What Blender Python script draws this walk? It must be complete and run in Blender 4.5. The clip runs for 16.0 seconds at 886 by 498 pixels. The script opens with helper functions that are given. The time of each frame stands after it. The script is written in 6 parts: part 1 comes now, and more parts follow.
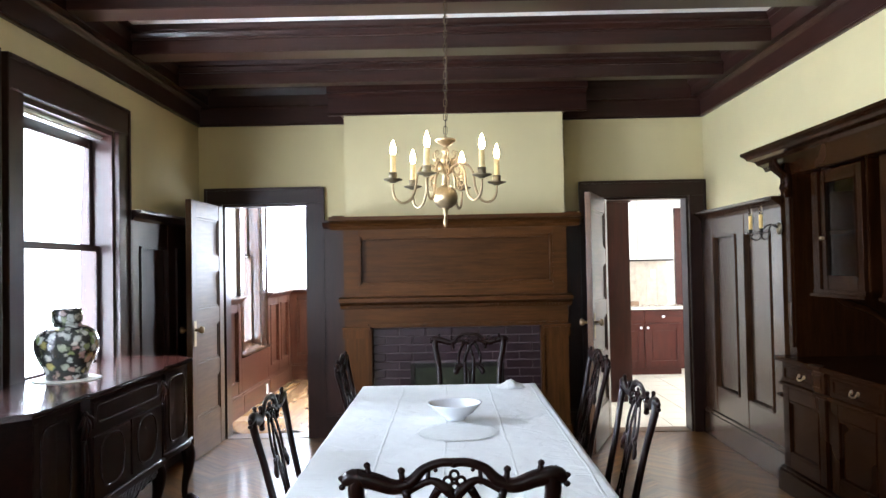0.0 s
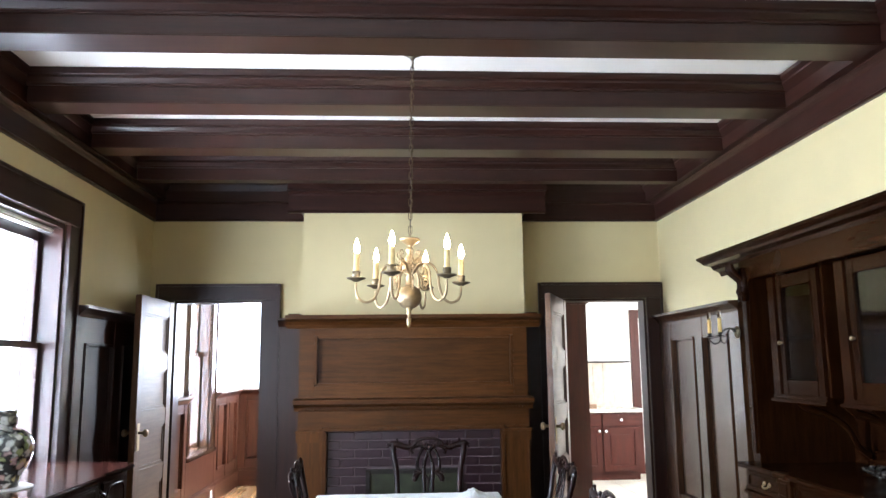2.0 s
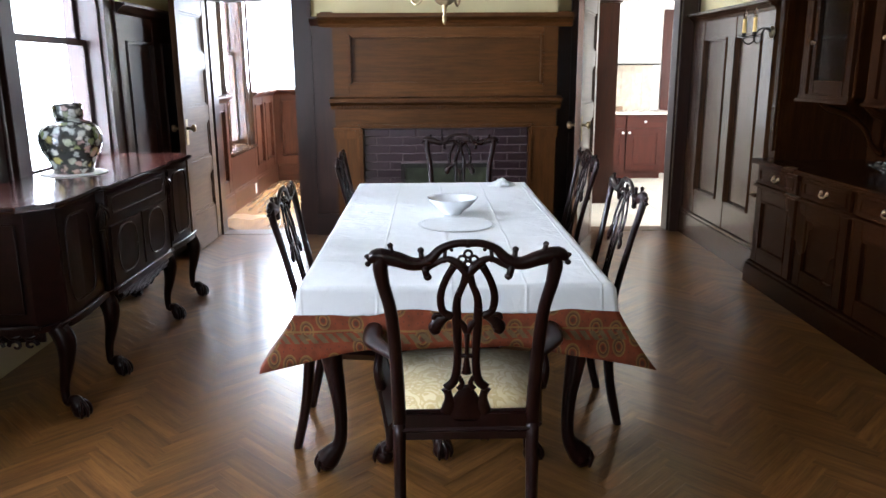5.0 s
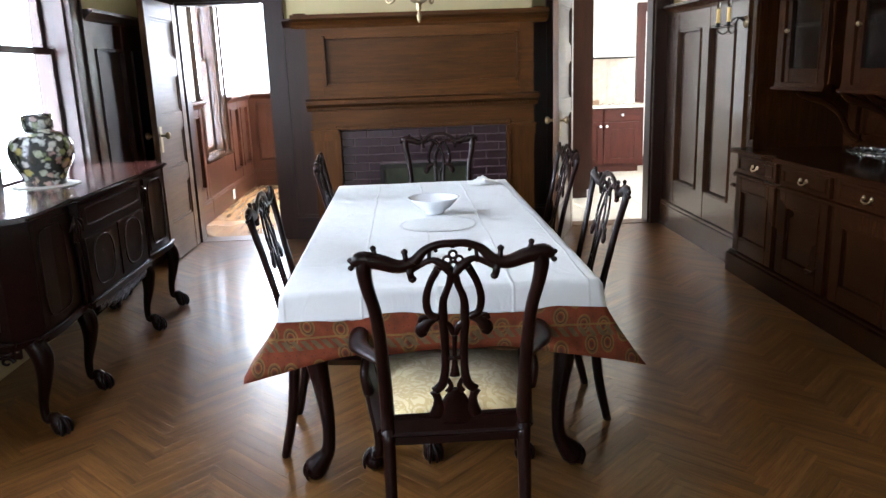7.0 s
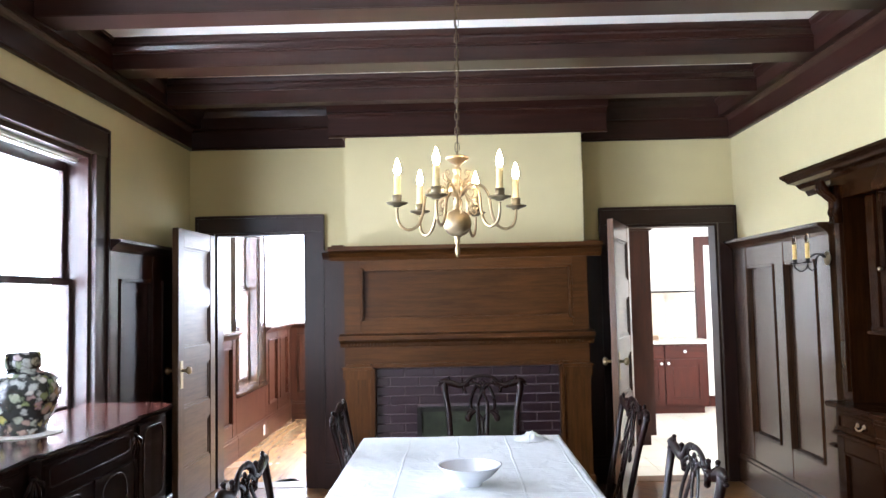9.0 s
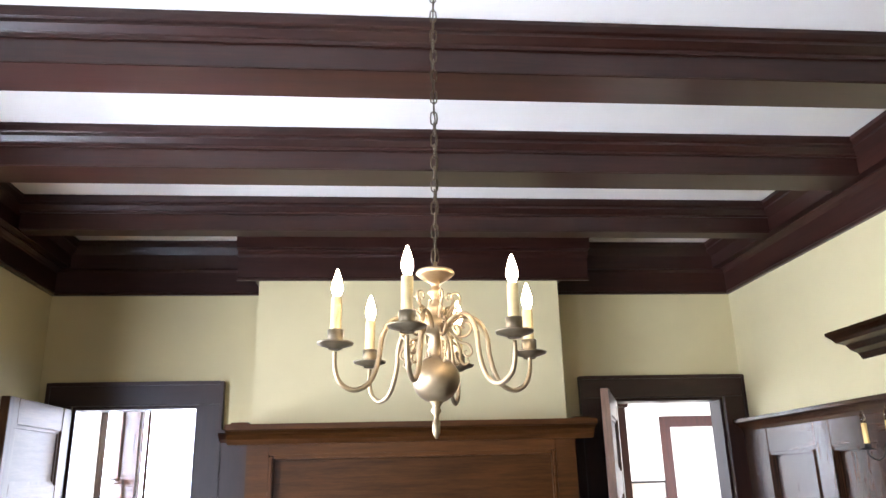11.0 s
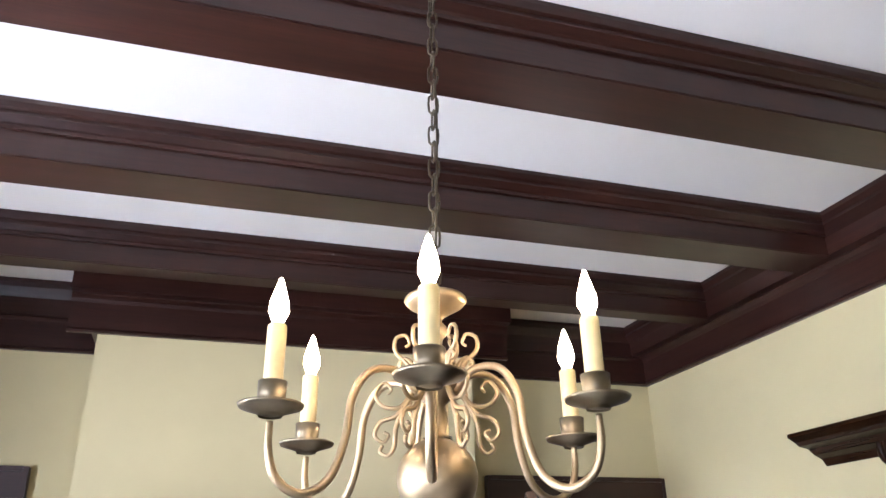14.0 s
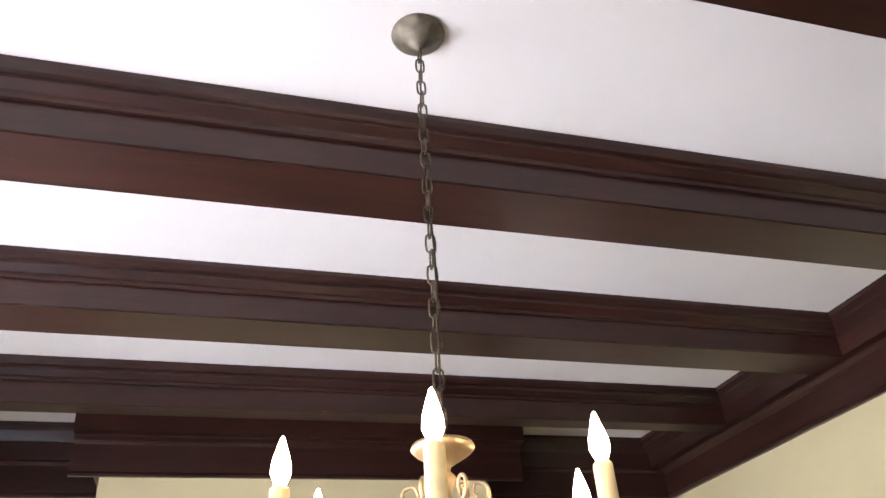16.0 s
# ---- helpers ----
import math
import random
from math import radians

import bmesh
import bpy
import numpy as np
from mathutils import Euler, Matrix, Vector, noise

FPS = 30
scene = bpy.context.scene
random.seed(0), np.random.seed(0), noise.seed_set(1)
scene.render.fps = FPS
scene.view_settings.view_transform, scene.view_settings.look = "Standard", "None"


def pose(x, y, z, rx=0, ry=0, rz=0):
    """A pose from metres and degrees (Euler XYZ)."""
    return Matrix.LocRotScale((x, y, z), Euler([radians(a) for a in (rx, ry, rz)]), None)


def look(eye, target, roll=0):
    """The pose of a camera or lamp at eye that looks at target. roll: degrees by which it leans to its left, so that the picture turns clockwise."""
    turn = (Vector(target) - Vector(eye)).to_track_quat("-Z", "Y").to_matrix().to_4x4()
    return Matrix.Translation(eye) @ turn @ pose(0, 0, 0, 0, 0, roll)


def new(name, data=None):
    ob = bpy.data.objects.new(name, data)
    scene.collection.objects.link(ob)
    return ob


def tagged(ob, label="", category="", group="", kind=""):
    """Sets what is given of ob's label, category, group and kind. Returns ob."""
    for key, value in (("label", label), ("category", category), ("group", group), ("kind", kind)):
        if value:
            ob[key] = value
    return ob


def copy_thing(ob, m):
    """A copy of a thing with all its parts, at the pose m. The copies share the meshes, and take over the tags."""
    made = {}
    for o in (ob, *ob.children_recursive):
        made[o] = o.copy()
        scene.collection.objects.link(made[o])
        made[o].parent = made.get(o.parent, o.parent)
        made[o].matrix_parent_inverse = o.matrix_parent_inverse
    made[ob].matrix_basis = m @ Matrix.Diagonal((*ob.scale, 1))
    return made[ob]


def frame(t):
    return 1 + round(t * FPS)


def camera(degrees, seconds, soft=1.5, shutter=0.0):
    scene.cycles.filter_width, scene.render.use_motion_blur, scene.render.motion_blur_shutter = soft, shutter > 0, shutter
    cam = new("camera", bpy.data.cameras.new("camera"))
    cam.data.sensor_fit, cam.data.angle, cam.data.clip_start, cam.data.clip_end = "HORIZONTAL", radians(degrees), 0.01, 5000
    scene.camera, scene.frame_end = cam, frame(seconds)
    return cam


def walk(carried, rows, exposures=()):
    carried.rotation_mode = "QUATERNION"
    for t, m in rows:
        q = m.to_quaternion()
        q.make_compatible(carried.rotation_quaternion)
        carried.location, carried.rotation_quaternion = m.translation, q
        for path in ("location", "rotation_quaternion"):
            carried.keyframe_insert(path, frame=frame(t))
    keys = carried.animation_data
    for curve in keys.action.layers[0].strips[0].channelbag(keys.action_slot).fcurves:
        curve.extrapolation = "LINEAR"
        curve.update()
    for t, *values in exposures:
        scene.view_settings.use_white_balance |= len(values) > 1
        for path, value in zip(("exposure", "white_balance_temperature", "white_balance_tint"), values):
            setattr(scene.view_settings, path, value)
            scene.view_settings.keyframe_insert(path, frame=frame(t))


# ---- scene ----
cam = camera(61.0, 16.0)
METRES, EYE, TILT, LEAN, TURN = 4.4, 1.55, 0.0, 0.0, 1.1
PATH = [
    (0, (0.22, 0.471, 1.489), (0.205, 2.47, 1.537), -1.1),
    (0.5, (0.166, 0.521, 1.491), (0.185, 2.519, 1.577), 0.6),
    (1, (0.162, 0.521, 1.495), (0.21, 2.503, 1.758), -0.4),
    (1.5, (0.165, 0.509, 1.544), (0.258, 2.476, 1.896), -0.9),
    (2, (0.17, 0.533, 1.504), (0.281, 2.506, 1.81), -0.6),
    (2.5, (0.158, 0.533, 1.498), (0.269, 2.529, 1.521), -0.3),
    (3, (0.153, 0.495, 1.516), (0.156, 2.487, 1.338), -1.9),
    (3.5, (0.148, 0.425, 1.494), (0.193, 2.404, 1.203), -2.6),
    (4, (0.128, 0.365, 1.479), (0.161, 2.333, 1.125), -1.0),
    (4.2, (0.122, 0.332, 1.475), (0.16, 2.288, 1.059), -0.3),
    (6.5, (0.113, 0.325, 1.47), (0.178, 2.265, 0.987), -1.1),
    (7, (0.11, 0.364, 1.468), (0.198, 2.307, 1.001), -2.0),
    (7.5, (0.103, 0.444, 1.474), (0.199, 2.414, 1.14), -1.4),
    (8, (0.139, 0.629, 1.481), (0.14, 2.624, 1.342), -1.1),
    (8.5, (0.17, 0.79, 1.511), (0.135, 2.789, 1.575), -0.5),
    (9, (0.193, 0.965, 1.518), (0.163, 2.961, 1.646), -1.2),
    (9.5, (0.182, 1.281, 1.541), (0.277, 3.262, 1.796), -2.1),
    (10, (0.157, 1.611, 1.557), (0.216, 3.588, 1.857), -0.2),
    (10.2, (0.15, 1.766, 1.566), (0.183, 3.731, 1.936), -0.5),
    (12.3, (-0.12, 2.798, 1.633), (0.407, 4.601, 2.321), -2.7),
    (12.5, (-0.103, 2.863, 1.65), (0.399, 4.672, 2.34), -1.1),
    (13, (-0.125, 3.044, 1.665), (0.501, 4.801, 2.386), -1.7),
    (13.5, (-0.152, 3.12, 1.676), (0.466, 4.87, 2.422), -0.8),
    (14, (-0.14, 3.107, 1.697), (0.425, 4.848, 2.504), -1.3),
    (14.5, (-0.14, 3.098, 1.721), (0.388, 4.791, 2.645), -2.0),
    (15, (-0.141, 3.086, 1.745), (0.36, 4.734, 2.761), -2.1),
    (15.5, (-0.143, 3.083, 1.767), (0.362, 4.678, 2.862), -3.2),
    (16, (-0.135, 3.088, 1.755), (0.389, 4.703, 2.813), -4.4),
]
walk(cam, [(t, look(eye, target, roll)) for t, eye, target, roll in PATH], [(0, 0.12, 5850, 12), (0.5, 0.27, 5850, 13), (1, 0.28, 5800, 14), (3, 0.36, 5850, 13), (3.5, 0.27, 5850, 13), (6.5, 0.2, 5950, 13), (8, 0.33, 5850, 13), (10, 0.43, 5750, 17), (12.4, 0.22, 5830, 20), (14, 0.14, 5830, 21), (15, 0.1, 6150, 24), (16, 0.08, 6250, 24)])
# ---- body ----

# ---- world, sun and large lights ----
world = bpy.data.worlds.new("world")
scene.world = world
world.use_nodes = True
wn = world.node_tree
sky = wn.nodes.new("ShaderNodeTexSky")
sky.sky_type, sky.sun_disc = "NISHITA", False
SUN_UP, SUN_ROUND = radians(55), radians(-30)
sky.sun_elevation, sky.sun_rotation = SUN_UP, SUN_ROUND
wn.nodes["Background"].inputs[1].default_value = 0.15
wn.links.new(sky.outputs[0], wn.nodes["Background"].inputs[0])

SUN_DIR = Vector((math.sin(SUN_ROUND) * math.cos(SUN_UP), math.cos(SUN_ROUND) * math.cos(SUN_UP), math.sin(SUN_UP)))
sun = new("sun", bpy.data.lights.new("sun", "SUN"))
sun.data.energy, sun.data.angle, sun.data.color = 3.0, radians(0.5), (1.0, 0.95, 0.88)
sun.matrix_world = look(SUN_DIR * 30, (0, 0, 0))


def window_light(x, y, z, w, h, watts, towards, colour=(0.86, 0.93, 1.0)):
    """Sky light as it enters an opening."""
    lamp = new("window_light", bpy.data.lights.new("window_light", "AREA"))
    lamp.data.shape, lamp.data.size, lamp.data.size_y, lamp.data.energy, lamp.data.color = "RECTANGLE", w, h, watts, colour
    lamp.matrix_world = look((x, y, z), (x + towards[0], y + towards[1], z + towards[2]))
    return lamp


window_light(-2.226, 4.98, 1.64, 1.6, 1.7, 240, (1, 0, -0.05))
window_light(-2.226, 3.40, 1.64, 1.2, 1.5, 70, (1, 0, -0.05))
# lamp of the added, unseen third window; brightens the near left floor
window_light(-2.226, 1.10, 1.64, 1.3, 1.5, 135, (1, 0, -0.05))
window_light(-2.226, 9.45, 1.55, 2.4, 2.0, 540, (1, 0, -0.05))
# warm fill from an added opening in the south wall, behind the camera
window_light(-0.9, -2.2, 1.60, 1.5, 1.6, 25, (-0.1, 1, -0.05), (1.0, 0.94, 0.85))
# added fill lamp in the hall partition, out of view, whitens the hall
window_light(0.55, 9.3, 1.55, 1.4, 1.5, 110, (-1, 0, 0))
window_light(-1.43, 10.90, 1.80, 1.5, 1.5, 320, (0, -1, 0))

# ---- materials ----
MATS = {}


def nodes_of(name):
    m = bpy.data.materials.new(name)
    m.use_nodes = True
    return m, m.node_tree, m.node_tree.nodes["Principled BSDF"]


def add(nt, kind, **inputs):
    n = nt.nodes.new(kind)
    for k, v in inputs.items():
        n.inputs[k.replace("_", " ")].default_value = v
    return n


def ramp(nt, stops):
    n = nt.nodes.new("ShaderNodeValToRGB")
    while len(n.color_ramp.elements) < len(stops):
        n.color_ramp.elements.new(0.5)
    for e, (p, c) in zip(n.color_ramp.elements, stops):
        e.position, e.color = p, (*c, 1)
    return n


def bump(nt, bsdf, height, strength, distance):
    b = add(nt, "ShaderNodeBump", Strength=strength, Distance=distance)
    nt.links.new(height, b.inputs["Height"])
    nt.links.new(b.outputs[0], bsdf.inputs["Normal"])


def wood(name, dark, light, axis="Z", rough=0.32, grain=34.0, coat=0.1, vary=0.3, relief=0.1, spec=0.5):
    """Varnished wood with its grain along an axis."""
    key = name + "_" + axis
    if key in MATS:
        return MATS[key]
    m, nt, b = nodes_of(key)
    tc = add(nt, "ShaderNodeTexCoord")
    mp = add(nt, "ShaderNodeMapping")
    mp.inputs["Scale"].default_value = {"X": (0.07, 1, 1), "Y": (1, 0.07, 1), "Z": (1, 1, 0.07), "UV": (0.07, 1, 1)}[axis]
    nt.links.new(tc.outputs["UV" if axis == "UV" else "Object"], mp.inputs[0])
    info = add(nt, "ShaderNodeObjectInfo")
    geo = add(nt, "ShaderNodeNewGeometry")
    s = add(nt, "ShaderNodeMath")
    s.operation = "ADD"
    nt.links.new(info.outputs["Random"], s.inputs[0])
    nt.links.new(geo.outputs["Random Per Island"], s.inputs[1])
    sc = add(nt, "ShaderNodeVectorMath")
    sc.operation = "ADD"
    nt.links.new(mp.outputs[0], sc.inputs[0])
    nt.links.new(s.outputs[0], sc.inputs[1])
    fine = add(nt, "ShaderNodeTexNoise", Scale=grain * 5.0, Detail=6.0, Roughness=0.65)
    broad = add(nt, "ShaderNodeTexNoise", Scale=grain * 1.0, Detail=5.0, Distortion=0.15)
    wide = add(nt, "ShaderNodeTexNoise", Scale=1.4, Detail=3.0)
    nt.links.new(sc.outputs[0], fine.inputs["Vector"])
    nt.links.new(sc.outputs[0], broad.inputs["Vector"])
    nt.links.new(tc.outputs["Object"], wide.inputs["Vector"])
    mix = add(nt, "ShaderNodeMath")
    mix.operation = "MULTIPLY_ADD"
    mix.inputs[1].default_value = 0.45
    nt.links.new(fine.outputs[0], mix.inputs[0])
    half = add(nt, "ShaderNodeMath")
    half.operation = "MULTIPLY"
    half.inputs[1].default_value = 0.55
    nt.links.new(broad.outputs[0], half.inputs[0])
    nt.links.new(half.outputs[0], mix.inputs[2])
    r = ramp(nt, [(0.36, dark), (0.50, tuple((a + c) / 2 for a, c in zip(dark, light))), (0.64, light)])
    nt.links.new(mix.outputs[0], r.inputs[0])
    hsv = add(nt, "ShaderNodeHueSaturation")
    v = add(nt, "ShaderNodeMapRange", From_Min=0.0, From_Max=2.0, To_Min=1 - vary, To_Max=1 + vary)
    nt.links.new(s.outputs[0], v.inputs[0])
    w = add(nt, "ShaderNodeMapRange", From_Min=0.3, From_Max=0.7, To_Min=0.82, To_Max=1.18)
    nt.links.new(wide.outputs[0], w.inputs[0])
    vw = add(nt, "ShaderNodeMath")
    vw.operation = "MULTIPLY"
    nt.links.new(v.outputs[0], vw.inputs[0])
    nt.links.new(w.outputs[0], vw.inputs[1])
    nt.links.new(vw.outputs[0], hsv.inputs["Value"])
    nt.links.new(r.outputs[0], hsv.inputs["Color"])
    nt.links.new(hsv.outputs[0], b.inputs["Base Color"])
    rr = add(nt, "ShaderNodeMapRange", From_Min=0.3, From_Max=0.7, To_Min=rough - 0.03, To_Max=rough + 0.04)
    nt.links.new(wide.outputs[0], rr.inputs[0])
    nt.links.new(rr.outputs[0], b.inputs["Roughness"])
    b.inputs["Specular IOR Level"].default_value = spec
    b.inputs["Coat Weight"].default_value = coat
    b.inputs["Coat Roughness"].default_value = 0.2
    bump(nt, b, mix.outputs[0], relief, 0.002)
    MATS[key] = m
    return m


def oak(axis="Z"):
    return wood("dark_oak", (0.015, 0.0048, 0.0033), (0.032, 0.0100, 0.0062), axis, rough=0.33, grain=26.0, coat=0.04, spec=0.42, relief=0.008, vary=0.2)


def mantel_oak(axis="X"):
    return wood("mantel_oak", (0.030, 0.0106, 0.0024), (0.078, 0.0285, 0.0067), axis, grain=46.0, rough=0.36, coat=0.05, spec=0.15, relief=0.04)


# paler brown and glossier than dark_oak
def paler_oak(axis="Z"):
    return wood("paler_glossy_oak", (0.019, 0.0080, 0.004), (0.060, 0.026, 0.0115), axis, rough=0.21, relief=0.005, spec=0.3, vary=0.1, coat=0.22)


def cherry(axis="Z"):
    return wood("cherry", (0.026, 0.0075, 0.004), (0.078, 0.026, 0.013), axis, coat=0.0, spec=0.35)


def door_oak(axis="Z"):
    return wood("door_oak", (0.070, 0.035, 0.016), (0.130, 0.071, 0.036), axis, rough=0.42, grain=44.0, relief=0.01, vary=0.1, coat=0.0, spec=0.3)


def kitchen_door_oak(axis="Z"):
    return wood("kitchen_door_oak", (0.075, 0.036, 0.018), (0.140, 0.072, 0.038), axis, rough=0.3, grain=44.0, relief=0.01, vary=0.1, coat=0.1, spec=0.35)


def hutch_oak(axis="Z"):
    return wood("hutch_oak", (0.0080, 0.0025, 0.0009), (0.0210, 0.0068, 0.0019), axis, rough=0.24, grain=50.0, coat=0.0, spec=0.11, relief=0.02)


def mahogany(axis="Z"):
    return wood("mahogany", (0.0035, 0.0008, 0.0007), (0.012, 0.0026, 0.002), axis, rough=0.30, coat=0.08, vary=0.12, spec=0.2, relief=0.03)


def plain(name, colour, rough=0.5, metal=0.0, scale=6.0, vary=0.06, relief=0.08, fine=120.0, coat=0.0):
    if name in MATS:
        return MATS[name]
    m, nt, b = nodes_of(name)
    tc = add(nt, "ShaderNodeTexCoord")
    n1 = add(nt, "ShaderNodeTexNoise", Scale=scale, Detail=4.0)
    n2 = add(nt, "ShaderNodeTexNoise", Scale=fine, Detail=3.0)
    for n in (n1, n2):
        nt.links.new(tc.outputs["Object"], n.inputs["Vector"])
    r = ramp(nt, [(0.3, tuple(c * (1 - vary) for c in colour)), (0.7, tuple(min(1, c * (1 + vary)) for c in colour))])
    nt.links.new(n1.outputs[0], r.inputs[0])
    nt.links.new(r.outputs[0], b.inputs["Base Color"])
    rr = add(nt, "ShaderNodeMapRange", From_Min=0.3, From_Max=0.7, To_Min=max(0.03, rough - 0.06), To_Max=min(1, rough + 0.08))
    nt.links.new(n1.outputs[0], rr.inputs[0])
    nt.links.new(rr.outputs[0], b.inputs["Roughness"])
    b.inputs["Metallic"].default_value = metal
    b.inputs["Coat Weight"].default_value = coat
    bump(nt, b, n2.outputs[0], relief, 0.001)
    MATS[name] = m
    return m


def glowing(name, colour, strength):
    if name in MATS:
        return MATS[name]
    m, nt, b = nodes_of(name)
    b.inputs["Base Color"].default_value = (*colour, 1)
    b.inputs["Emission Color"].default_value = (*colour, 1)
    b.inputs["Emission Strength"].default_value = strength
    MATS[name] = m
    return m


def glass(name="glass", tint=(1, 1, 1), rough=0.02):
    if name in MATS:
        return MATS[name]
    m, nt, b = nodes_of(name)
    b.inputs["Base Color"].default_value = (*tint, 1)
    b.inputs["Transmission Weight"].default_value = 1.0
    b.inputs["Roughness"].default_value = rough
    b.inputs["IOR"].default_value = 1.45
    MATS[name] = m
    return m


PLASTER = plain("frieze_plaster", (0.56, 0.480, 0.262), 0.75, scale=3.0, vary=0.04, relief=0.15, fine=60)
CEILING = plain("ceiling_plaster", (0.80, 0.77, 0.70), 0.8, scale=2.0, vary=0.03, relief=0.2, fine=45)
WHITE = plain("white_paint", (0.80, 0.79, 0.75), 0.5, vary=0.03)
BRASS = plain("aged_brass", (0.47, 0.36, 0.21), 0.42, 1.0, scale=20, vary=0.2)
DULL_BRASS = plain("tarnished_brass", (0.27, 0.22, 0.14), 0.38, 1.0, scale=25, vary=0.25)
IRON = plain("dark_iron", (0.03, 0.028, 0.025), 0.45, 0.8, scale=20, vary=0.2)
CANDLE = plain("candle_sleeve", (0.78, 0.62, 0.30), 0.5, scale=30, vary=0.12)
BULB = glowing("lit_bulb", (1.0, 0.76, 0.46), 95.0)
CLEAR = glass()
PORCELAIN = plain("white_glaze", (0.74, 0.76, 0.80), 0.15, scale=4, vary=0.02, relief=0.0, coat=0.5)
TILE = plain("kitchen_tile", (0.62, 0.58, 0.50), 0.35, scale=5, vary=0.1)
BACKSPLASH = plain("backsplash_tile", (0.55, 0.47, 0.38), 0.35, scale=14, vary=0.15)
STONE = plain("light_stone", (0.66, 0.62, 0.55), 0.25, scale=25, vary=0.12)
OUTSIDE = plain("lawn", (0.07, 0.10, 0.04), 0.9, scale=3, vary=0.3)

# ---- mesh helpers ----


def box(bm, x0, x1, y0, y1, z0, z1):
    x0, x1, y0, y1, z0, z1 = min(x0, x1), max(x0, x1), min(y0, y1), max(y0, y1), min(z0, z1), max(z0, z1)
    v = [bm.verts.new(p) for p in ((x0, y0, z0), (x1, y0, z0), (x1, y1, z0), (x0, y1, z0), (x0, y0, z1), (x1, y0, z1), (x1, y1, z1), (x0, y1, z1))]
    for f in ((3, 2, 1, 0), (4, 5, 6, 7), (0, 1, 5, 4), (1, 2, 6, 5), (2, 3, 7, 6), (3, 0, 4, 7)):
        bm.faces.new([v[i] for i in f])
    return bm


def boxes(*rows):
    bm = bmesh.new()
    for r in rows:
        box(bm, *r)
    return bm


def finish(bm, name, mat, smooth=False, bevel=0.0):
    if bevel:
        bmesh.ops.bevel(bm, geom=list(bm.edges), offset=bevel, segments=2, affect="EDGES", clamp_overlap=True)
    bmesh.ops.recalc_face_normals(bm, faces=bm.faces)
    me = bpy.data.meshes.new(name)
    bm.to_mesh(me)
    bm.free()
    me.materials.append(mat)
    if smooth:
        me.shade_smooth()
    return me


def part(name, bm, mat, parent=None, label="", smooth=False, bevel=0.0, kind=""):
    ob = new(name, finish(bm, name, mat, smooth, bevel))
    if parent is not None:
        ob.parent = parent
    return tagged(ob, label=label, kind=kind)


def thing(name, at, label, category, group="", turn=0.0):
    ob = new(name)
    ob.empty_display_size = 0.1
    ob.matrix_world = pose(*at, 0, 0, turn)
    return tagged(ob, label, category, group)


def structure(name, bm, mat, label="", smooth=False, bevel=0.0):
    return part(name, bm, mat, None, label, smooth, bevel, "structure")


def lathe(bm, profile, x=0.0, y=0.0, z=0.0, n=24):
    """Turn (radius, height) pairs round the upright axis."""
    rings = []
    for r, h in profile:
        rings.append([bm.verts.new((x + r * math.cos(2 * math.pi * i / n), y + r * math.sin(2 * math.pi * i / n), z + h)) for i in range(n)] if r > 1e-5 else [bm.verts.new((x, y, z + h))])
    for a, b in zip(rings, rings[1:]):
        for i in range(n):
            j = (i + 1) % n
            q = [a[i % len(a)], a[j % len(a)], b[j % len(b)], b[i % len(b)]]
            q = list(dict.fromkeys(q))
            if len(q) > 2:
                bm.faces.new(q)
    return bm


def smooth_path(pts, steps=5):
    """Catmull-Rom through rows of numbers."""
    p = [Vector(q) if len(q) <= 4 else q for q in pts]
    p = [np.array(q, float) for q in pts]
    out = []
    for i in range(len(p) - 1):
        a, b, c, d = p[max(i - 1, 0)], p[i], p[i + 1], p[min(i + 2, len(p) - 1)]
        for s in range(steps):
            t = s / steps
            out.append(0.5 * (2 * b + (c - a) * t + (2 * a - 5 * b + 4 * c - d) * t * t + (3 * b - a - 3 * c + d) * t ** 3))
    out.append(p[-1])
    return out


def tube(bm, pts, n=8, steps=5, flat=1.0, up=(0, 1, 0)):
    """Sweep rows of x, y, z, radius. flat: thickness along up, as a share of the radius."""
    path = smooth_path(pts, steps) if steps > 1 else [np.array(q, float) for q in pts]
    pos = [Vector(q[:3]) for q in path]
    rings = []
    for i, q in enumerate(path):
        t = (pos[min(i + 1, len(pos) - 1)] - pos[max(i - 1, 0)]).normalized()
        u = Vector(up)
        u = u - t * u.dot(t)
        if u.length < 0.05:
            u = Vector((1, 0, 0)) - t * t.x
        u.normalize()
        w = t.cross(u)
        rings.append([bm.verts.new(pos[i] + u * (q[3] * flat * math.cos(2 * math.pi * k / n)) + w * (q[3] * math.sin(2 * math.pi * k / n))) for k in range(n)])
    for a, b in zip(rings, rings[1:]):
        for k in range(n):
            bm.faces.new((a[k], a[(k + 1) % n], b[(k + 1) % n], b[k]))
    bm.faces.new(list(reversed(rings[0])))
    bm.faces.new(rings[-1])
    return bm


def moulding(bm, profile, start, end, out):
    """Run a profile of (outwards, z) along a straight line; out: unit direction in plan."""
    s, e = Vector((*start, 0)), Vector((*end, 0))
    o = Vector((*out, 0))
    rings = []
    for p in (s, e):
        rings.append([bm.verts.new(p + o * a + Vector((0, 0, b))) for a, b in profile])
    k = len(profile)
    for i in range(k):
        bm.faces.new((rings[0][i], rings[0][(i + 1) % k], rings[1][(i + 1) % k], rings[1][i]))
    bm.faces.new(list(reversed(rings[0])))
    bm.faces.new(rings[1])
    return bm

# ---- the room ----
# left wall x = XL, right wall x = XR, far wall y = YF, near wall y = YN
XL, XR, YF, YN, CEIL = -2.0, 2.50, 7.16, -2.0, 3.14
HALL_END, KIT_END = 10.74, 11.12

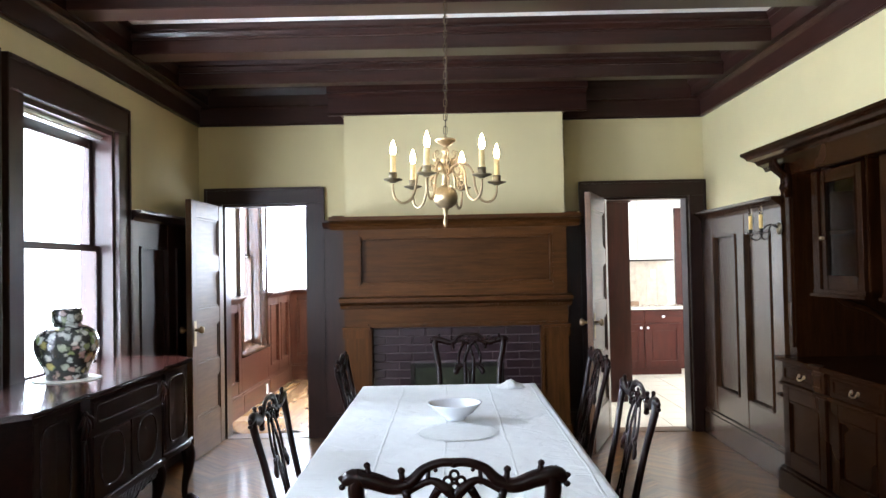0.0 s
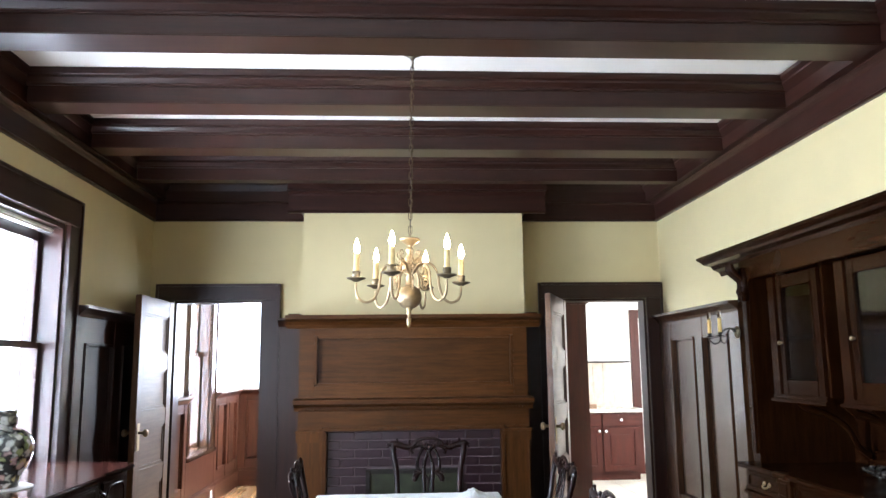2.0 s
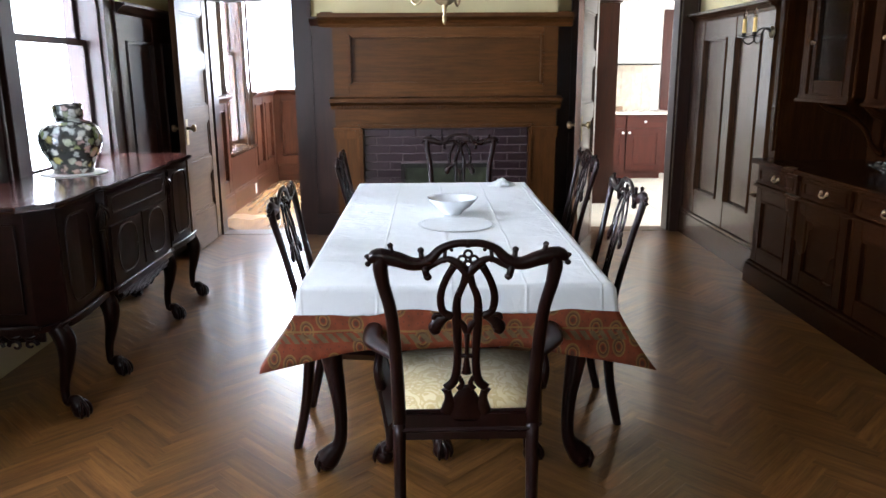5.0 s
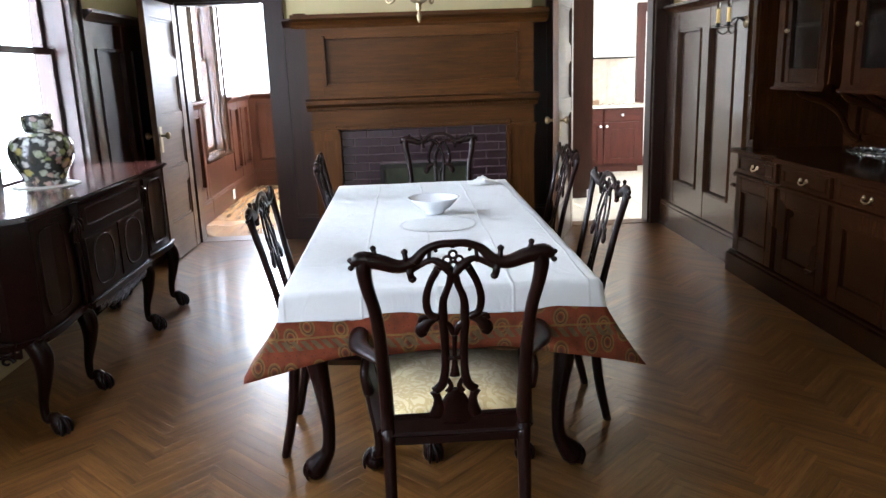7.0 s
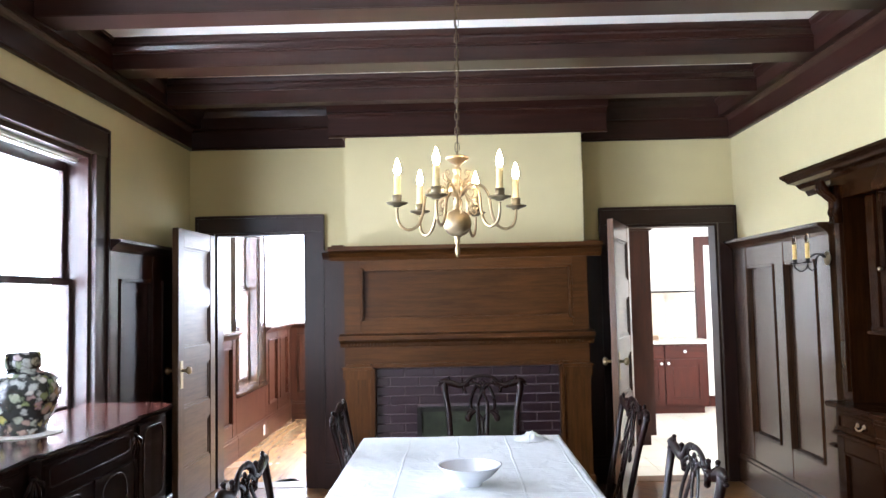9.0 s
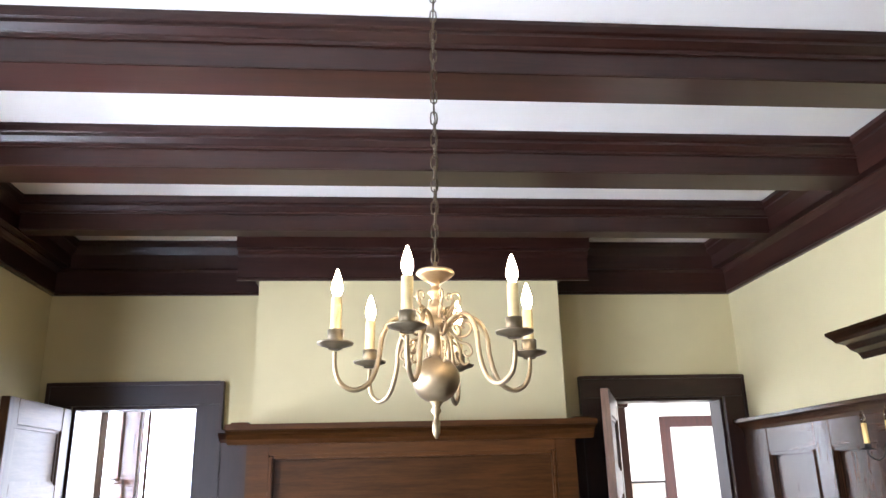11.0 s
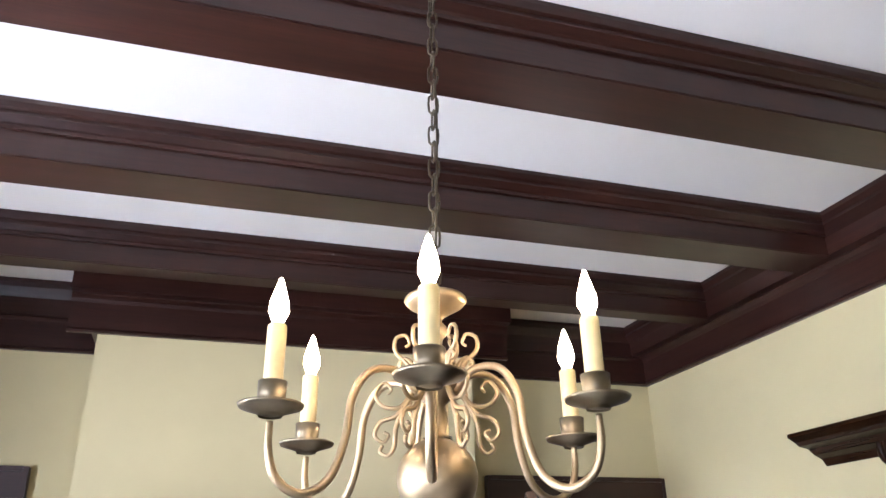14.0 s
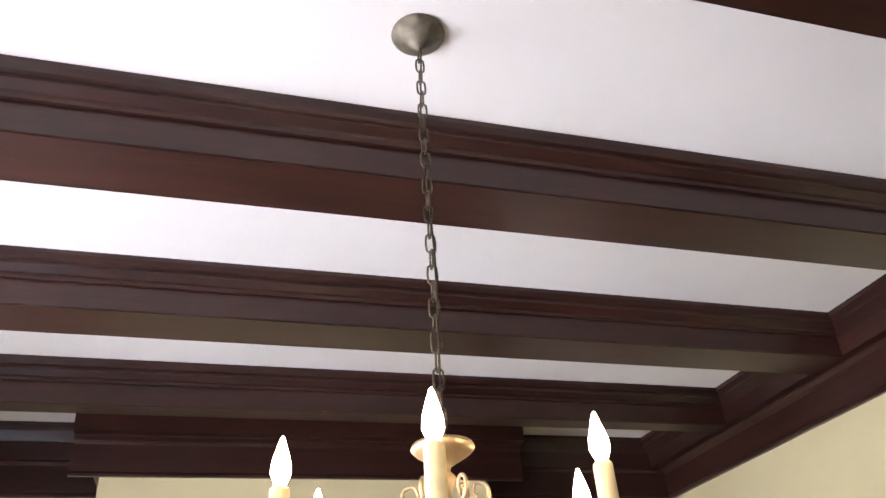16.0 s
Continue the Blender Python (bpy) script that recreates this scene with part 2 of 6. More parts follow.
structure("floor_slab", boxes((-2.3, 5.0, YN - 0.3, 11.4, -0.2, -0.012)), plain("subfloor", (0.05, 0.03, 0.02), 0.8), "dark sub-floor under the boards")
# added glowing sheet, hides the lawn behind the opening at the hall's end
structure("backdrop", boxes((-9, 3, 13.0, 13.05, -0.8, 5.0)), glowing("sky_stand_in_glow", (0.93, 0.97, 1.0), 2.5), "added glowing sheet that stands in for the bright sky outside the hall end")
structure("ground", boxes((-400, 400, -400, 400, -1.0, -0.8)), OUTSIDE, "lawn outside the house")
structure("ceiling", boxes((-2.3, 3.6, YN - 0.3, YF + 0.16, CEIL, CEIL + 0.12)), CEILING, "white plaster ceiling between the beams")
structure("ceiling", boxes((-2.3, 0.6, YF + 0.16, 11.0, 2.75, 2.87), (0.6, 5.0, YF + 0.16, 11.4, 2.55, 2.67)), CEILING, "white plaster ceiling")


def wall_with_holes(name, axis, at, thick, a0, a1, z0, z1, holes, mat, label):
    """A wall across the plan, cut into slabs round its openings (a, b, bottom, top)."""
    rows, pos = [], a0
    for ha, hb, hz0, hz1 in sorted(holes):
        rows += [(pos, ha, z0, z1)]
        if hz0 > z0:
            rows += [(ha, hb, z0, hz0)]
        rows += [(ha, hb, hz1, z1)]
        pos = hb
    rows += [(pos, a1, z0, z1)]
    bm = bmesh.new()
    for a, b, c, d in rows:
        if axis == "x":
            box(bm, at, at + thick, a, b, c, d)
        else:
            box(bm, a, b, at, at + thick, c, d)
    return structure(name, bm, mat, label)


WIN = (4.33, 5.45, 0.86, 2.43)
# never in view; placed by the light on the floor and sideboard top
WIN_NEAR = (2.85, 3.95, 0.86, 2.43)
# added window, never in view, to let light onto the near left floor
WIN_ADDED = (0.50, 1.70, 0.86, 2.43)
HALL_WIN = (8.46, 9.30, 0.62, 2.44)
wall_with_holes("wall_west", "x", XL, -0.22, YN, YF + 0.08, 0, CEIL, [WIN, WIN_NEAR, WIN_ADDED], PLASTER, "cream plaster wall with a window")
wall_with_holes("wall_hall_west", "x", XL, -0.22, YF + 0.08, 11.0, 0, 2.75, [HALL_WIN], WHITE, "white plaster hall wall with a window")
HUTCH = (3.0, 5.44)
wall_with_holes("wall_east", "x", XR, 0.16, YN, YF, 0, CEIL, [(1.9, 5.50, 0, 2.20)], PLASTER, "cream plaster wall above the panelling")
structure("wall_alcove", boxes((XR + 0.62, XR + 0.72, 1.8, 5.6, 0, 2.3), (XR + 0.16, XR + 0.62, 5.50, 5.6, 0, 2.3), (XR + 0.16, XR + 0.62, 1.8, 1.9, 0, 2.3), (XR + 0.16, XR + 0.72, 1.8, 5.6, 2.2, 2.3)), oak(), "dark lining behind the built-in")
DL = (-1.79, -1.03, 0, 2.08)
DR = (1.575, 2.355, 0, 2.08)
wall_with_holes("wall_north", "y", YF, 0.16, XL, XR + 0.16, 0, CEIL, [DL, DR], PLASTER, "cream plaster wall with two doorways")
# the opening is added and unseen, made for the south fill lamp
wall_with_holes("wall_south", "y", YN, -0.16, XL, XR + 0.16, 0, CEIL, [(-1.65, -0.15, 0.8, 2.4)], PLASTER, "cream plaster wall")
wall_with_holes("wall_hall_end", "y", HALL_END, 0.15, -2.2, 0.6, 0, 2.75, [(-1.96, -0.90, 1.26, 2.42)], WHITE, "white plaster wall at the hall's end")
# this opening only serves the hall's added fill lamp
wall_with_holes("wall_hall_side", "x", 0.35, 0.15, YF + 0.16, HALL_END, 0, 2.75, [(8.6, 10.0, 0.8, 2.3)], WHITE, "white plaster partition with an added, unseen opening")
structure("wall_kitchen_end", boxes((0.5, 5.0, KIT_END, KIT_END + 0.15, 0, 2.55)), WHITE, "white kitchen wall")
# bare opening out of view, added for the kitchen lamp below
wall_with_holes("wall_kitchen_east", "x", 4.85, 0.15, YF, KIT_END, 0, 2.55, [(7.6, 9.6, 0.9, 2.3)], WHITE, "white kitchen wall with an added, unseen window opening")
structure("wall_kitchen_south", boxes((XR + 0.16, 5.0, YF, YF + 0.16, 0, 2.55)), WHITE, "white kitchen wall")
# added lamp in the unseen east opening, brightens the kitchen
window_light(5.15, 8.6, 1.6, 1.9, 1.3, 210, (-1, 0, -0.1), (1.0, 0.97, 0.9))

# the chimney breast: cream above the panelling
BX0, BX1, BY = -0.645, 1.20, 6.79
structure("chimney_breast", boxes((BX0, BX1, BY, YF, 1.86, CEIL)), PLASTER, "cream plaster chimney breast above the mantel")

# ---- beams, crown and frieze boards ----
for y in (-1.50, -0.63, 0.24, 1.11, 1.98, 2.85, 3.72, 4.60, 5.47, 6.34):
    bw = 0.115 if y > 6 else 0.20
    b = part("ceiling_beam", boxes((-1.88, 2.40, y, y + bw, 2.955, CEIL)), oak("X"), None, "dark oak box beam under the white ceiling", bevel=0.004)
    tagged(b, category="ceiling beam", group="ceiling beams")
    m = bmesh.new()
    prof = [(0, 3.048), (0.012, 3.048), (0.014, 3.060), (0.022, 3.064), (0.040, 3.084), (0.036, 3.10), (0.046, 3.106), (0.052, 3.125), (0.052, CEIL), (0, CEIL)]
    moulding(m, prof, (-1.88, y), (2.40, y), (0, -1))
    moulding(m, prof, (-1.88, y + bw), (2.40, y + bw), (0, 1))
    part("crown", m, oak("X"), b)


def cornice(x0, y0, x1, y1, out, ax, deep=0.0):
    """A frieze board, its lower bead and the box beam above it."""
    bm = bmesh.new()
    moulding(bm, [(0, 2.78), (0.022, 2.78), (0.030, 2.79), (0.022, 2.80), (0.022, 2.925), (0.032, 2.94), (0.05, 2.955), (0.05, 2.962), (0.10 + deep, 2.965), (0.10 + deep, 3.045), (0.112 + deep, 3.06), (0.136 + deep, 3.085), (0.132 + deep, 3.10), (0.15 + deep, 3.12), (0.15 + deep, CEIL), (0, CEIL)], (x0, y0), (x1, y1), out)
    return structure("cornice_trim", bm, oak(ax), "dark oak frieze board and crown moulding")


cornice(XL, YN, XL, YF, (1, 0), "Y")
cornice(XR, YN, XR, YF, (-1, 0), "Y")
for a, b_ in ((XL, BX0), (BX1, XR)):
    bm = bmesh.new()
    moulding(bm, [(0, 2.78), (0.022, 2.78), (0.030, 2.79), (0.022, 2.80), (0.022, 2.93), (0.034, 2.945), (0.022, 2.96), (0.022, 3.05), (0.03, 3.07), (0.04, 3.10), (0.055, 3.12), (0.055, CEIL), (0, CEIL)], (a, YF), (b_, YF), (0, -1))
    structure("cornice_trim", bm, oak("X"), "dark oak frieze board and crown moulding")
cornice(BX0 - 0.13, BY, BX1 + 0.20, BY, (0, -1), "X")
cornice(BX0, YF, BX0, BY, (-1, 0), "Y")
cornice(BX1, YF, BX1, BY, (1, 0), "Y", 0.06)

# ---- wainscot: a board behind, stiles and rails before it, sunk panels with a bead ----


def panelled(name, origin, along, out, length, z0, z1, panels, mat_v, mat_h, label, depth=0.045, parent=None, cap=True, base=0.20):
    """Panelling along a wall. panels: (start, end, bottom, top) from the origin along the wall."""
    o, a, n = Vector((*origin, 0)), Vector((*along, 0)), Vector((*out, 0))

    def bx(bm, s0, s1, d0, d1, c0, c1):
        p, q = o + a * s0 + n * d0, o + a * s1 + n * d1
        box(bm, p.x, q.x, p.y, q.y, c0, c1)

    holder = parent or tagged(new(name, finish(boxes_along(bx, [(0, length, 0, 0.012, z0, z1)]), name, mat_v)), label, kind="structure")
    bm = bmesh.new()
    xs = sorted(panels)
    pos = 0.0
    for s0, s1, c0, c1 in xs:
        bx(bm, pos, s0, 0.012, depth, z0, z1)
        pos = s1
    bx(bm, pos, length, 0.012, depth, z0, z1)
    part("stile", bm, mat_v, holder, bevel=0.003)
    bm = bmesh.new()
    for s0, s1, c0, c1 in xs:
        bx(bm, s0, s1, 0.012, depth - 0.003, z0, c0)
        bx(bm, s0, s1, 0.012, depth - 0.003, c1, z1)
    part("rail", bm, mat_h, holder, bevel=0.003)
    for s0, s1, c0, c1 in xs:
        bm = bmesh.new()
        bx(bm, s0 + 0.03, s1 - 0.03, 0.012, 0.020, c0 + 0.03, c1 - 0.03)
        part("panel", bm, mat_v, holder, bevel=0.003)
        bm = bmesh.new()
        w = 0.022
        for r in ((s0, s0 + w, c0, c1), (s1 - w, s1, c0, c1), (s0 + w, s1 - w, c0, c0 + w), (s0 + w, s1 - w, c1 - w, c1)):
            bx(bm, r[0], r[1], 0.012, depth - 0.012, r[2], r[3])
            bx(bm, r[0] + 0.003, r[1] - 0.003, depth - 0.012, depth + 0.010, r[2] + 0.003, r[3] - 0.003)
        part("panel_bead", bm, mat_v, holder, bevel=0.0065)
    if base:
        bm = bmesh.new()
        bx(bm, 0, length, depth, depth + 0.022, 0, base)
        bx(bm, 0, length, depth, depth + 0.014, base, base + 0.025)
        part("baseboard", bm, mat_h, holder, bevel=0.004)
    if cap:
        bm = bmesh.new()
        e = o + a * length
        moulding(bm, [(0, z1), (depth + 0.004, z1 - 0.05), (depth + 0.015, z1 - 0.03), (depth + 0.035, z1 - 0.012), (depth + 0.05, z1), (depth + 0.065, z1 + 0.004), (depth + 0.065, z1 + 0.025), (0, z1 + 0.025)], (o.x, o.y), (e.x, e.y), (n.x, n.y))
        part("cap_rail", bm, mat_h, holder)
    return holder


def boxes_along(bx, rows):
    bm = bmesh.new()
    for r in rows:
        bx(bm, *r)
    return bm


panelled("wainscot_east", (XR, 5.53), (0, 1), (-1, 0), 1.62, 0, 1.90, [(0.18, 0.65, 0.43, 1.71), (0.805, 1.31, 0.43, 1.71)], paler_oak("Z"), paler_oak("Y"), "paler brown oak wall panelling with a moulded cap")
panelled("wainscot_west", (XL, 5.62), (0, 1), (1, 0), 1.53, 0, 1.90, [(0.12, 0.66, 0.39, 1.68), (0.82, 1.40, 0.39, 1.68)], oak("Z"), oak("Y"), "dark oak wall panelling with a moulded cap")
panelled("wainscot_west", (XL, YN), (0, 1), (1, 0), 2.33, 0, 1.90, [(0.12 + k * 0.75, 0.72 + k * 0.75, 0.39, 1.68) for k in range(3)], oak("Z"), oak("Y"), "dark oak wall panelling with a moulded cap")
panelled("wainscot_north", (-0.89, YF), (1, 0), (0, -1), 0.30, 0, 1.895, [], oak("Z"), oak("X"), "plain dark oak boards beside the chimney breast")
panelled("wainscot_north", (1.14, YF), (1, 0), (0, -1), 0.26, 0, 1.895, [], oak("Z"), oak("X"), "plain dark oak boards beside the chimney breast")
panelled("wainscot_east", (XR, YN), (0, 1), (-1, 0), 3.87, 0, 1.90, [(0.12, 1.2, 0.39, 1.68), (1.34, 2.5, 0.39, 1.68), (2.64, 3.75, 0.39, 1.68)], oak("Z"), oak("Y"), "dark oak wall panelling with a moulded cap")

# ---- door casings and leaves ----


def casing(name, x0, x1, top, y, outward, mat_v, mat_h, w=0.145, head=0.132, wl=None):
    """A door's lining and architrave on the room side of a wall across y."""
    wl = wl or w
    holder = tagged(new(name, finish(boxes((x0 - 0.0, x0 + 0.02, y, y + 0.16, 0, top - 0.02), (x1 - 0.02, x1, y, y + 0.16, 0, top - 0.02), (x0, x1, y, y + 0.16, top - 0.02, top)), name, mat_v)), "dark oak door frame", kind="structure")
    f = y + outward * 0.035
    part("casing", boxes((x0 - wl, x0, y, f, 0, top)), mat_v, holder, bevel=0.004)
    part("casing", boxes((x1, x1 + w, y, f, 0, top)), mat_v, holder, bevel=0.004)
    part("head_casing", boxes((x0 - wl, x1 + w, y, f + outward * 0.004, top, top + head)), mat_h, holder, bevel=0.004)
    part("backband", boxes((x0 - wl - 0.012, x0 - wl + 0.012, y, f + outward * 0.016, 0, top + head + 0.01), (x1 + w - 0.012, x1 + w + 0.012, y, f + outward * 0.016, 0, top + head + 0.01), (x0 - wl + 0.012, x1 + w - 0.012, y, f + outward * 0.016, top + head - 0.012, top + head + 0.012)), mat_v, holder, bevel=0.003)
    return holder


casing("door_frame", DL[0], DL[1], 2.08, YF, -1, oak("Z"), oak("X"), w=0.14)
casing("door_frame", DR[0], DR[1], 2.08, YF, -1, oak("Z"), oak("X"), w=0.14, wl=0.18)


def door_leaf(name, width, height, mats, label, n=4):
    """A panelled leaf, hinged at its origin and reaching along +x."""
    mv, mh = mats
    t, st = 0.046, 0.11
    leaf = thing(name, (0, 0, 0), label, "door")
    part("stile", boxes((0, st, -t / 2, t / 2, 0.008, height), (width - st, width, -t / 2, t / 2, 0.008, height)), mv, leaf, bevel=0.003)
    z, bottom, rail = 0.008, 0.31, 0.135
    tall = (height - bottom - rail * n - 0.008) / n
    rails = [(z, z + bottom)]
    z += bottom
    for i in range(n):
        part("panel", boxes((st, width - st, -0.004, 0.004, z, z + tall)), mh, leaf)
        bm = bmesh.new()
        for s in (-1, 1):
            for r in ((st, st + 0.018, z, z + tall), (width - st - 0.018, width - st, z, z + tall), (st + 0.018, width - st - 0.018, z, z + 0.018), (st + 0.018, width - st - 0.018, z + tall - 0.018, z + tall)):
                box(bm, r[0], r[1], s * 0.004, s * 0.011, r[2], r[3])
        part("panel_bead", bm, mv, leaf)
        z += tall
        rails.append((z, z + rail))
        z += rail
    part("rail", boxes(*[(st, width - st, -t / 2 + 0.002, t / 2 - 0.002, a, b) for a, b in rails]), mh, leaf, bevel=0.003)
    for s in (-1, 1):
        part("escutcheon", boxes((width - 0.085, width - 0.035, s * t / 2, s * (t / 2 + 0.004), 0.90, 1.10)), BRASS, leaf, "brass escutcheon plate", bevel=0.0015)
        bm = bmesh.new()
        lathe(bm, [(0, 0.0), (0.012, 0.0), (0.010, 0.03), (0.026, 0.04), (0.030, 0.052), (0.024, 0.066), (0, 0.072)], n=16)
        bmesh.ops.transform(bm, matrix=pose(width - 0.06, s * (t / 2 + 0.003), 1.03, -90 * s), verts=bm.verts)
        part("knob", bm, BRASS, leaf, "round brass door knob", smooth=True)
    return leaf


leaf = door_leaf("open_door", 0.78, 2.06, (door_oak("Z"), door_oak("X")), "open oak door with four sunk panels and brass knob")
leaf.matrix_world = pose(-1.80, YF - 0.045, 0, 0, 0, -91)
leaf = door_leaf("open_door", 0.78, 2.06, (kitchen_door_oak("Z"), kitchen_door_oak("X")), "oak kitchen door with four sunk panels, opened wide beside the mantel")
leaf.matrix_world = pose(1.600, YF - 0.04, 0, 0, 0, -111)

# ---- windows ----


def sash_window(name, x, hole, room, mat, label, rail=1.64, w=0.15, lining=0.22):
    """A double-hung window in a wall at x; the room lies at +x."""
    y0, y1, z0, z1 = hole
    h = tagged(new(name, finish(boxes((x - lining, x, y0, y0 + 0.03, z0, z1), (x - lining, x, y1 - 0.03, y1, z0, z1), (x - lining, x, y0 + 0.03, y1 - 0.03, z1 - 0.03, z1), (x - lining, x, y0 + 0.03, y1 - 0.03, z0, z0 + 0.03)), name, mat("Z"))), label, kind="structure")
    part("casing", boxes((x, x + 0.035, y0 - w, y0, z0 - 0.0, z1)), mat("Z"), h, bevel=0.004)
    part("casing", boxes((x, x + 0.035, y1, y1 + w, z0 - 0.0, z1)), mat("Z"), h, bevel=0.004)
    part("head_casing", boxes((x, x + 0.04, y0 - w, y1 + w, z1, z1 + 0.165)), mat("Y"), h, bevel=0.004)
    part("backband", boxes((x, x + 0.05, y0 - w - 0.012, y0 - w + 0.012, z0, z1 + 0.175), (x, x + 0.05, y1 + w - 0.012, y1 + w + 0.012, z0, z1 + 0.175), (x, x + 0.05, y0 - w + 0.012, y1 + w - 0.012, z1 + 0.153, z1 + 0.177)), mat("Z"), h, bevel=0.003)
    part("window_sill", boxes((x - 0.12, x + 0.07, y0 - w, y1 + w, z0 - 0.04, z0 + 0.0)), mat("Y"), h, bevel=0.006)
    for nm, sx, a, b in (("upper_sash", x - 0.150, rail, z1 - 0.055), ("lower_sash", x - 0.107, z0 + 0.03, rail + 0.03)):
        s, e = y0 + 0.03, y1 - 0.03
        sash = part(nm, boxes((sx - 0.02, sx + 0.02, s, s + 0.045, a, b), (sx - 0.02, sx + 0.02, e - 0.045, e, a, b), (sx - 0.02, sx + 0.02, s + 0.045, e - 0.045, a, a + 0.04), (sx - 0.02, sx + 0.02, s + 0.045, e - 0.045, b - (0.035 if nm == "lower_sash" else 0.065), b)), mat("Z"), h, bevel=0.003)
        p = part("pane", boxes((sx - 0.003, sx + 0.003, s + 0.04, e - 0.04, a + 0.035, b - 0.03)), CLEAR, sash)
        p.visible_shadow = False
    part("roller_shade", boxes((x - 0.085, x - 0.05, y0 + 0.04, y1 - 0.04, z1 - 0.062, z1 - 0.031)), WHITE, h, "white roller shade, rolled up", bevel=0.012)
    return h


sash_window("window_west", XL, WIN, 1, oak, "tall double-hung window in a dark oak frame")
sash_window("window_west", XL, WIN_NEAR, 1, oak, "tall double-hung window in a dark oak frame")
# the added window, out of view
sash_window("window_west", XL, WIN_ADDED, 1, oak, "tall double-hung window in a dark oak frame")
sash_window("window_hall", XL, HALL_WIN, 1, paler_oak, "double-hung hall window in a reddish wooden frame")

# ---- thresholds and kitchen floor ----
structure("threshold", boxes((DL[0], DL[1], YF - 0.004, YF + 0.2, -0.011, 0.004)), door_oak("X"), "worn oak threshold", bevel=0.003)
structure("threshold", boxes((DR[0], DR[1], YF - 0.004, YF + 0.19, -0.011, 0.004)), door_oak("X"), "worn oak threshold", bevel=0.003)
kf = structure("floor_kitchen", boxes((0.5, 4.85, YF + 0.16, KIT_END, -0.011, -0.003)), plain("grout", (0.30, 0.27, 0.23), 0.8), "pale tiled kitchen floor")
for i in range(10):
    for j in range(12):
        x, y = 0.92 + i * 0.33, YF + 0.195 + j * 0.33
        part("tile", boxes((x, x + 0.325, y, min(y + 0.325, KIT_END), -0.003, 0.001)), TILE, kf)

# ---- hall beyond the left doorway ----
structure("floor_hall_skin", boxes((-2.0, 0.35, YF + 0.2, HALL_END, -0.012, 0.0)), wood("hall_floor", (0.22, 0.11, 0.045), (0.42, 0.24, 0.11), "Y", rough=0.25, grain=16), "honey-coloured polished hall floor")
panelled("wainscot_hall", (XL, YF + 0.2), (0, 1), (1, 0), 0.95, 0, 1.20, [(0.12, 0.40, 0.34, 1.08), (0.5, 0.83, 0.34, 1.08)], cherry("Z"), cherry("Y"), "reddish wooden hall panelling")
panelled("wainscot_hall", (XL, 8.31), (0, 1), (1, 0), 1.14, 0, 0.58, [], cherry("Z"), cherry("Y"), "reddish wooden boards under the hall window", cap=False)
panelled("wainscot_hall", (XL, 9.45), (0, 1), (1, 0), 1.29, 0, 1.20, [(0.12, 0.56, 0.34, 1.08), (0.68, 1.12, 0.34, 1.08)], cherry("Z"), cherry("Y"), "reddish wooden hall panelling")
panelled("wainscot_hall", (XL, HALL_END), (1, 0), (0, -1), 2.35, 0, 1.20, [(0.14, 0.62, 0.34, 1.08), (0.76, 1.24, 0.34, 1.08), (1.38, 1.86, 0.34, 1.08)], cherry("Z"), cherry("X"), "reddish wooden hall panelling")

s = thing("wall_outlet", (XL + 0.068, 9.27, 0.11), "white wall outlet on the hall baseboard", "wall outlet")
part("cover_plate", boxes((0, 0.006, -0.035, 0.035, -0.055, 0.055)), WHITE, s, bevel=0.002)
part("socket", boxes((0.006, 0.009, -0.016, 0.016, 0.008, 0.036)), WHITE, s, bevel=0.001)
part("socket", boxes((0.006, 0.009, -0.016, 0.016, -0.036, -0.008)), WHITE, s, bevel=0.001)

# ---- kitchen beyond the right doorway ----
RED = lambda a="Z": wood("kitchen_cherry", (0.034, 0.006, 0.003), (0.066, 0.012, 0.006), a, rough=0.4, vary=0.1, spec=0.25, coat=0.0)
# darker copy of kitchen_cherry: the backlit cabinet's shade is put into the colour
SHADED_RED = lambda a="Z": wood("shaded_cherry", (0.014, 0.0030, 0.0018), (0.030, 0.0062, 0.0036), a, rough=0.35, vary=0.1, spec=0.25, coat=0.0)
t = thing("tall_cabinet", (1.97, 8.60, 0), "tall red-brown kitchen cabinet reaching above the doorway, its backlit shade put into the colour", "cabinet")
part("body", boxes((-0.25, 0.20, 0.0, 0.70, 0.1, 2.15)), SHADED_RED(), t, bevel=0.003)
part("plinth", boxes((-0.23, 0.15, 0.02, 0.68, 0.0, 0.1)), SHADED_RED(), t)
part("crown", boxes((-0.27, 0.225, -0.02, 0.71, 2.15, 2.19)), SHADED_RED("X"), t, bevel=0.006)

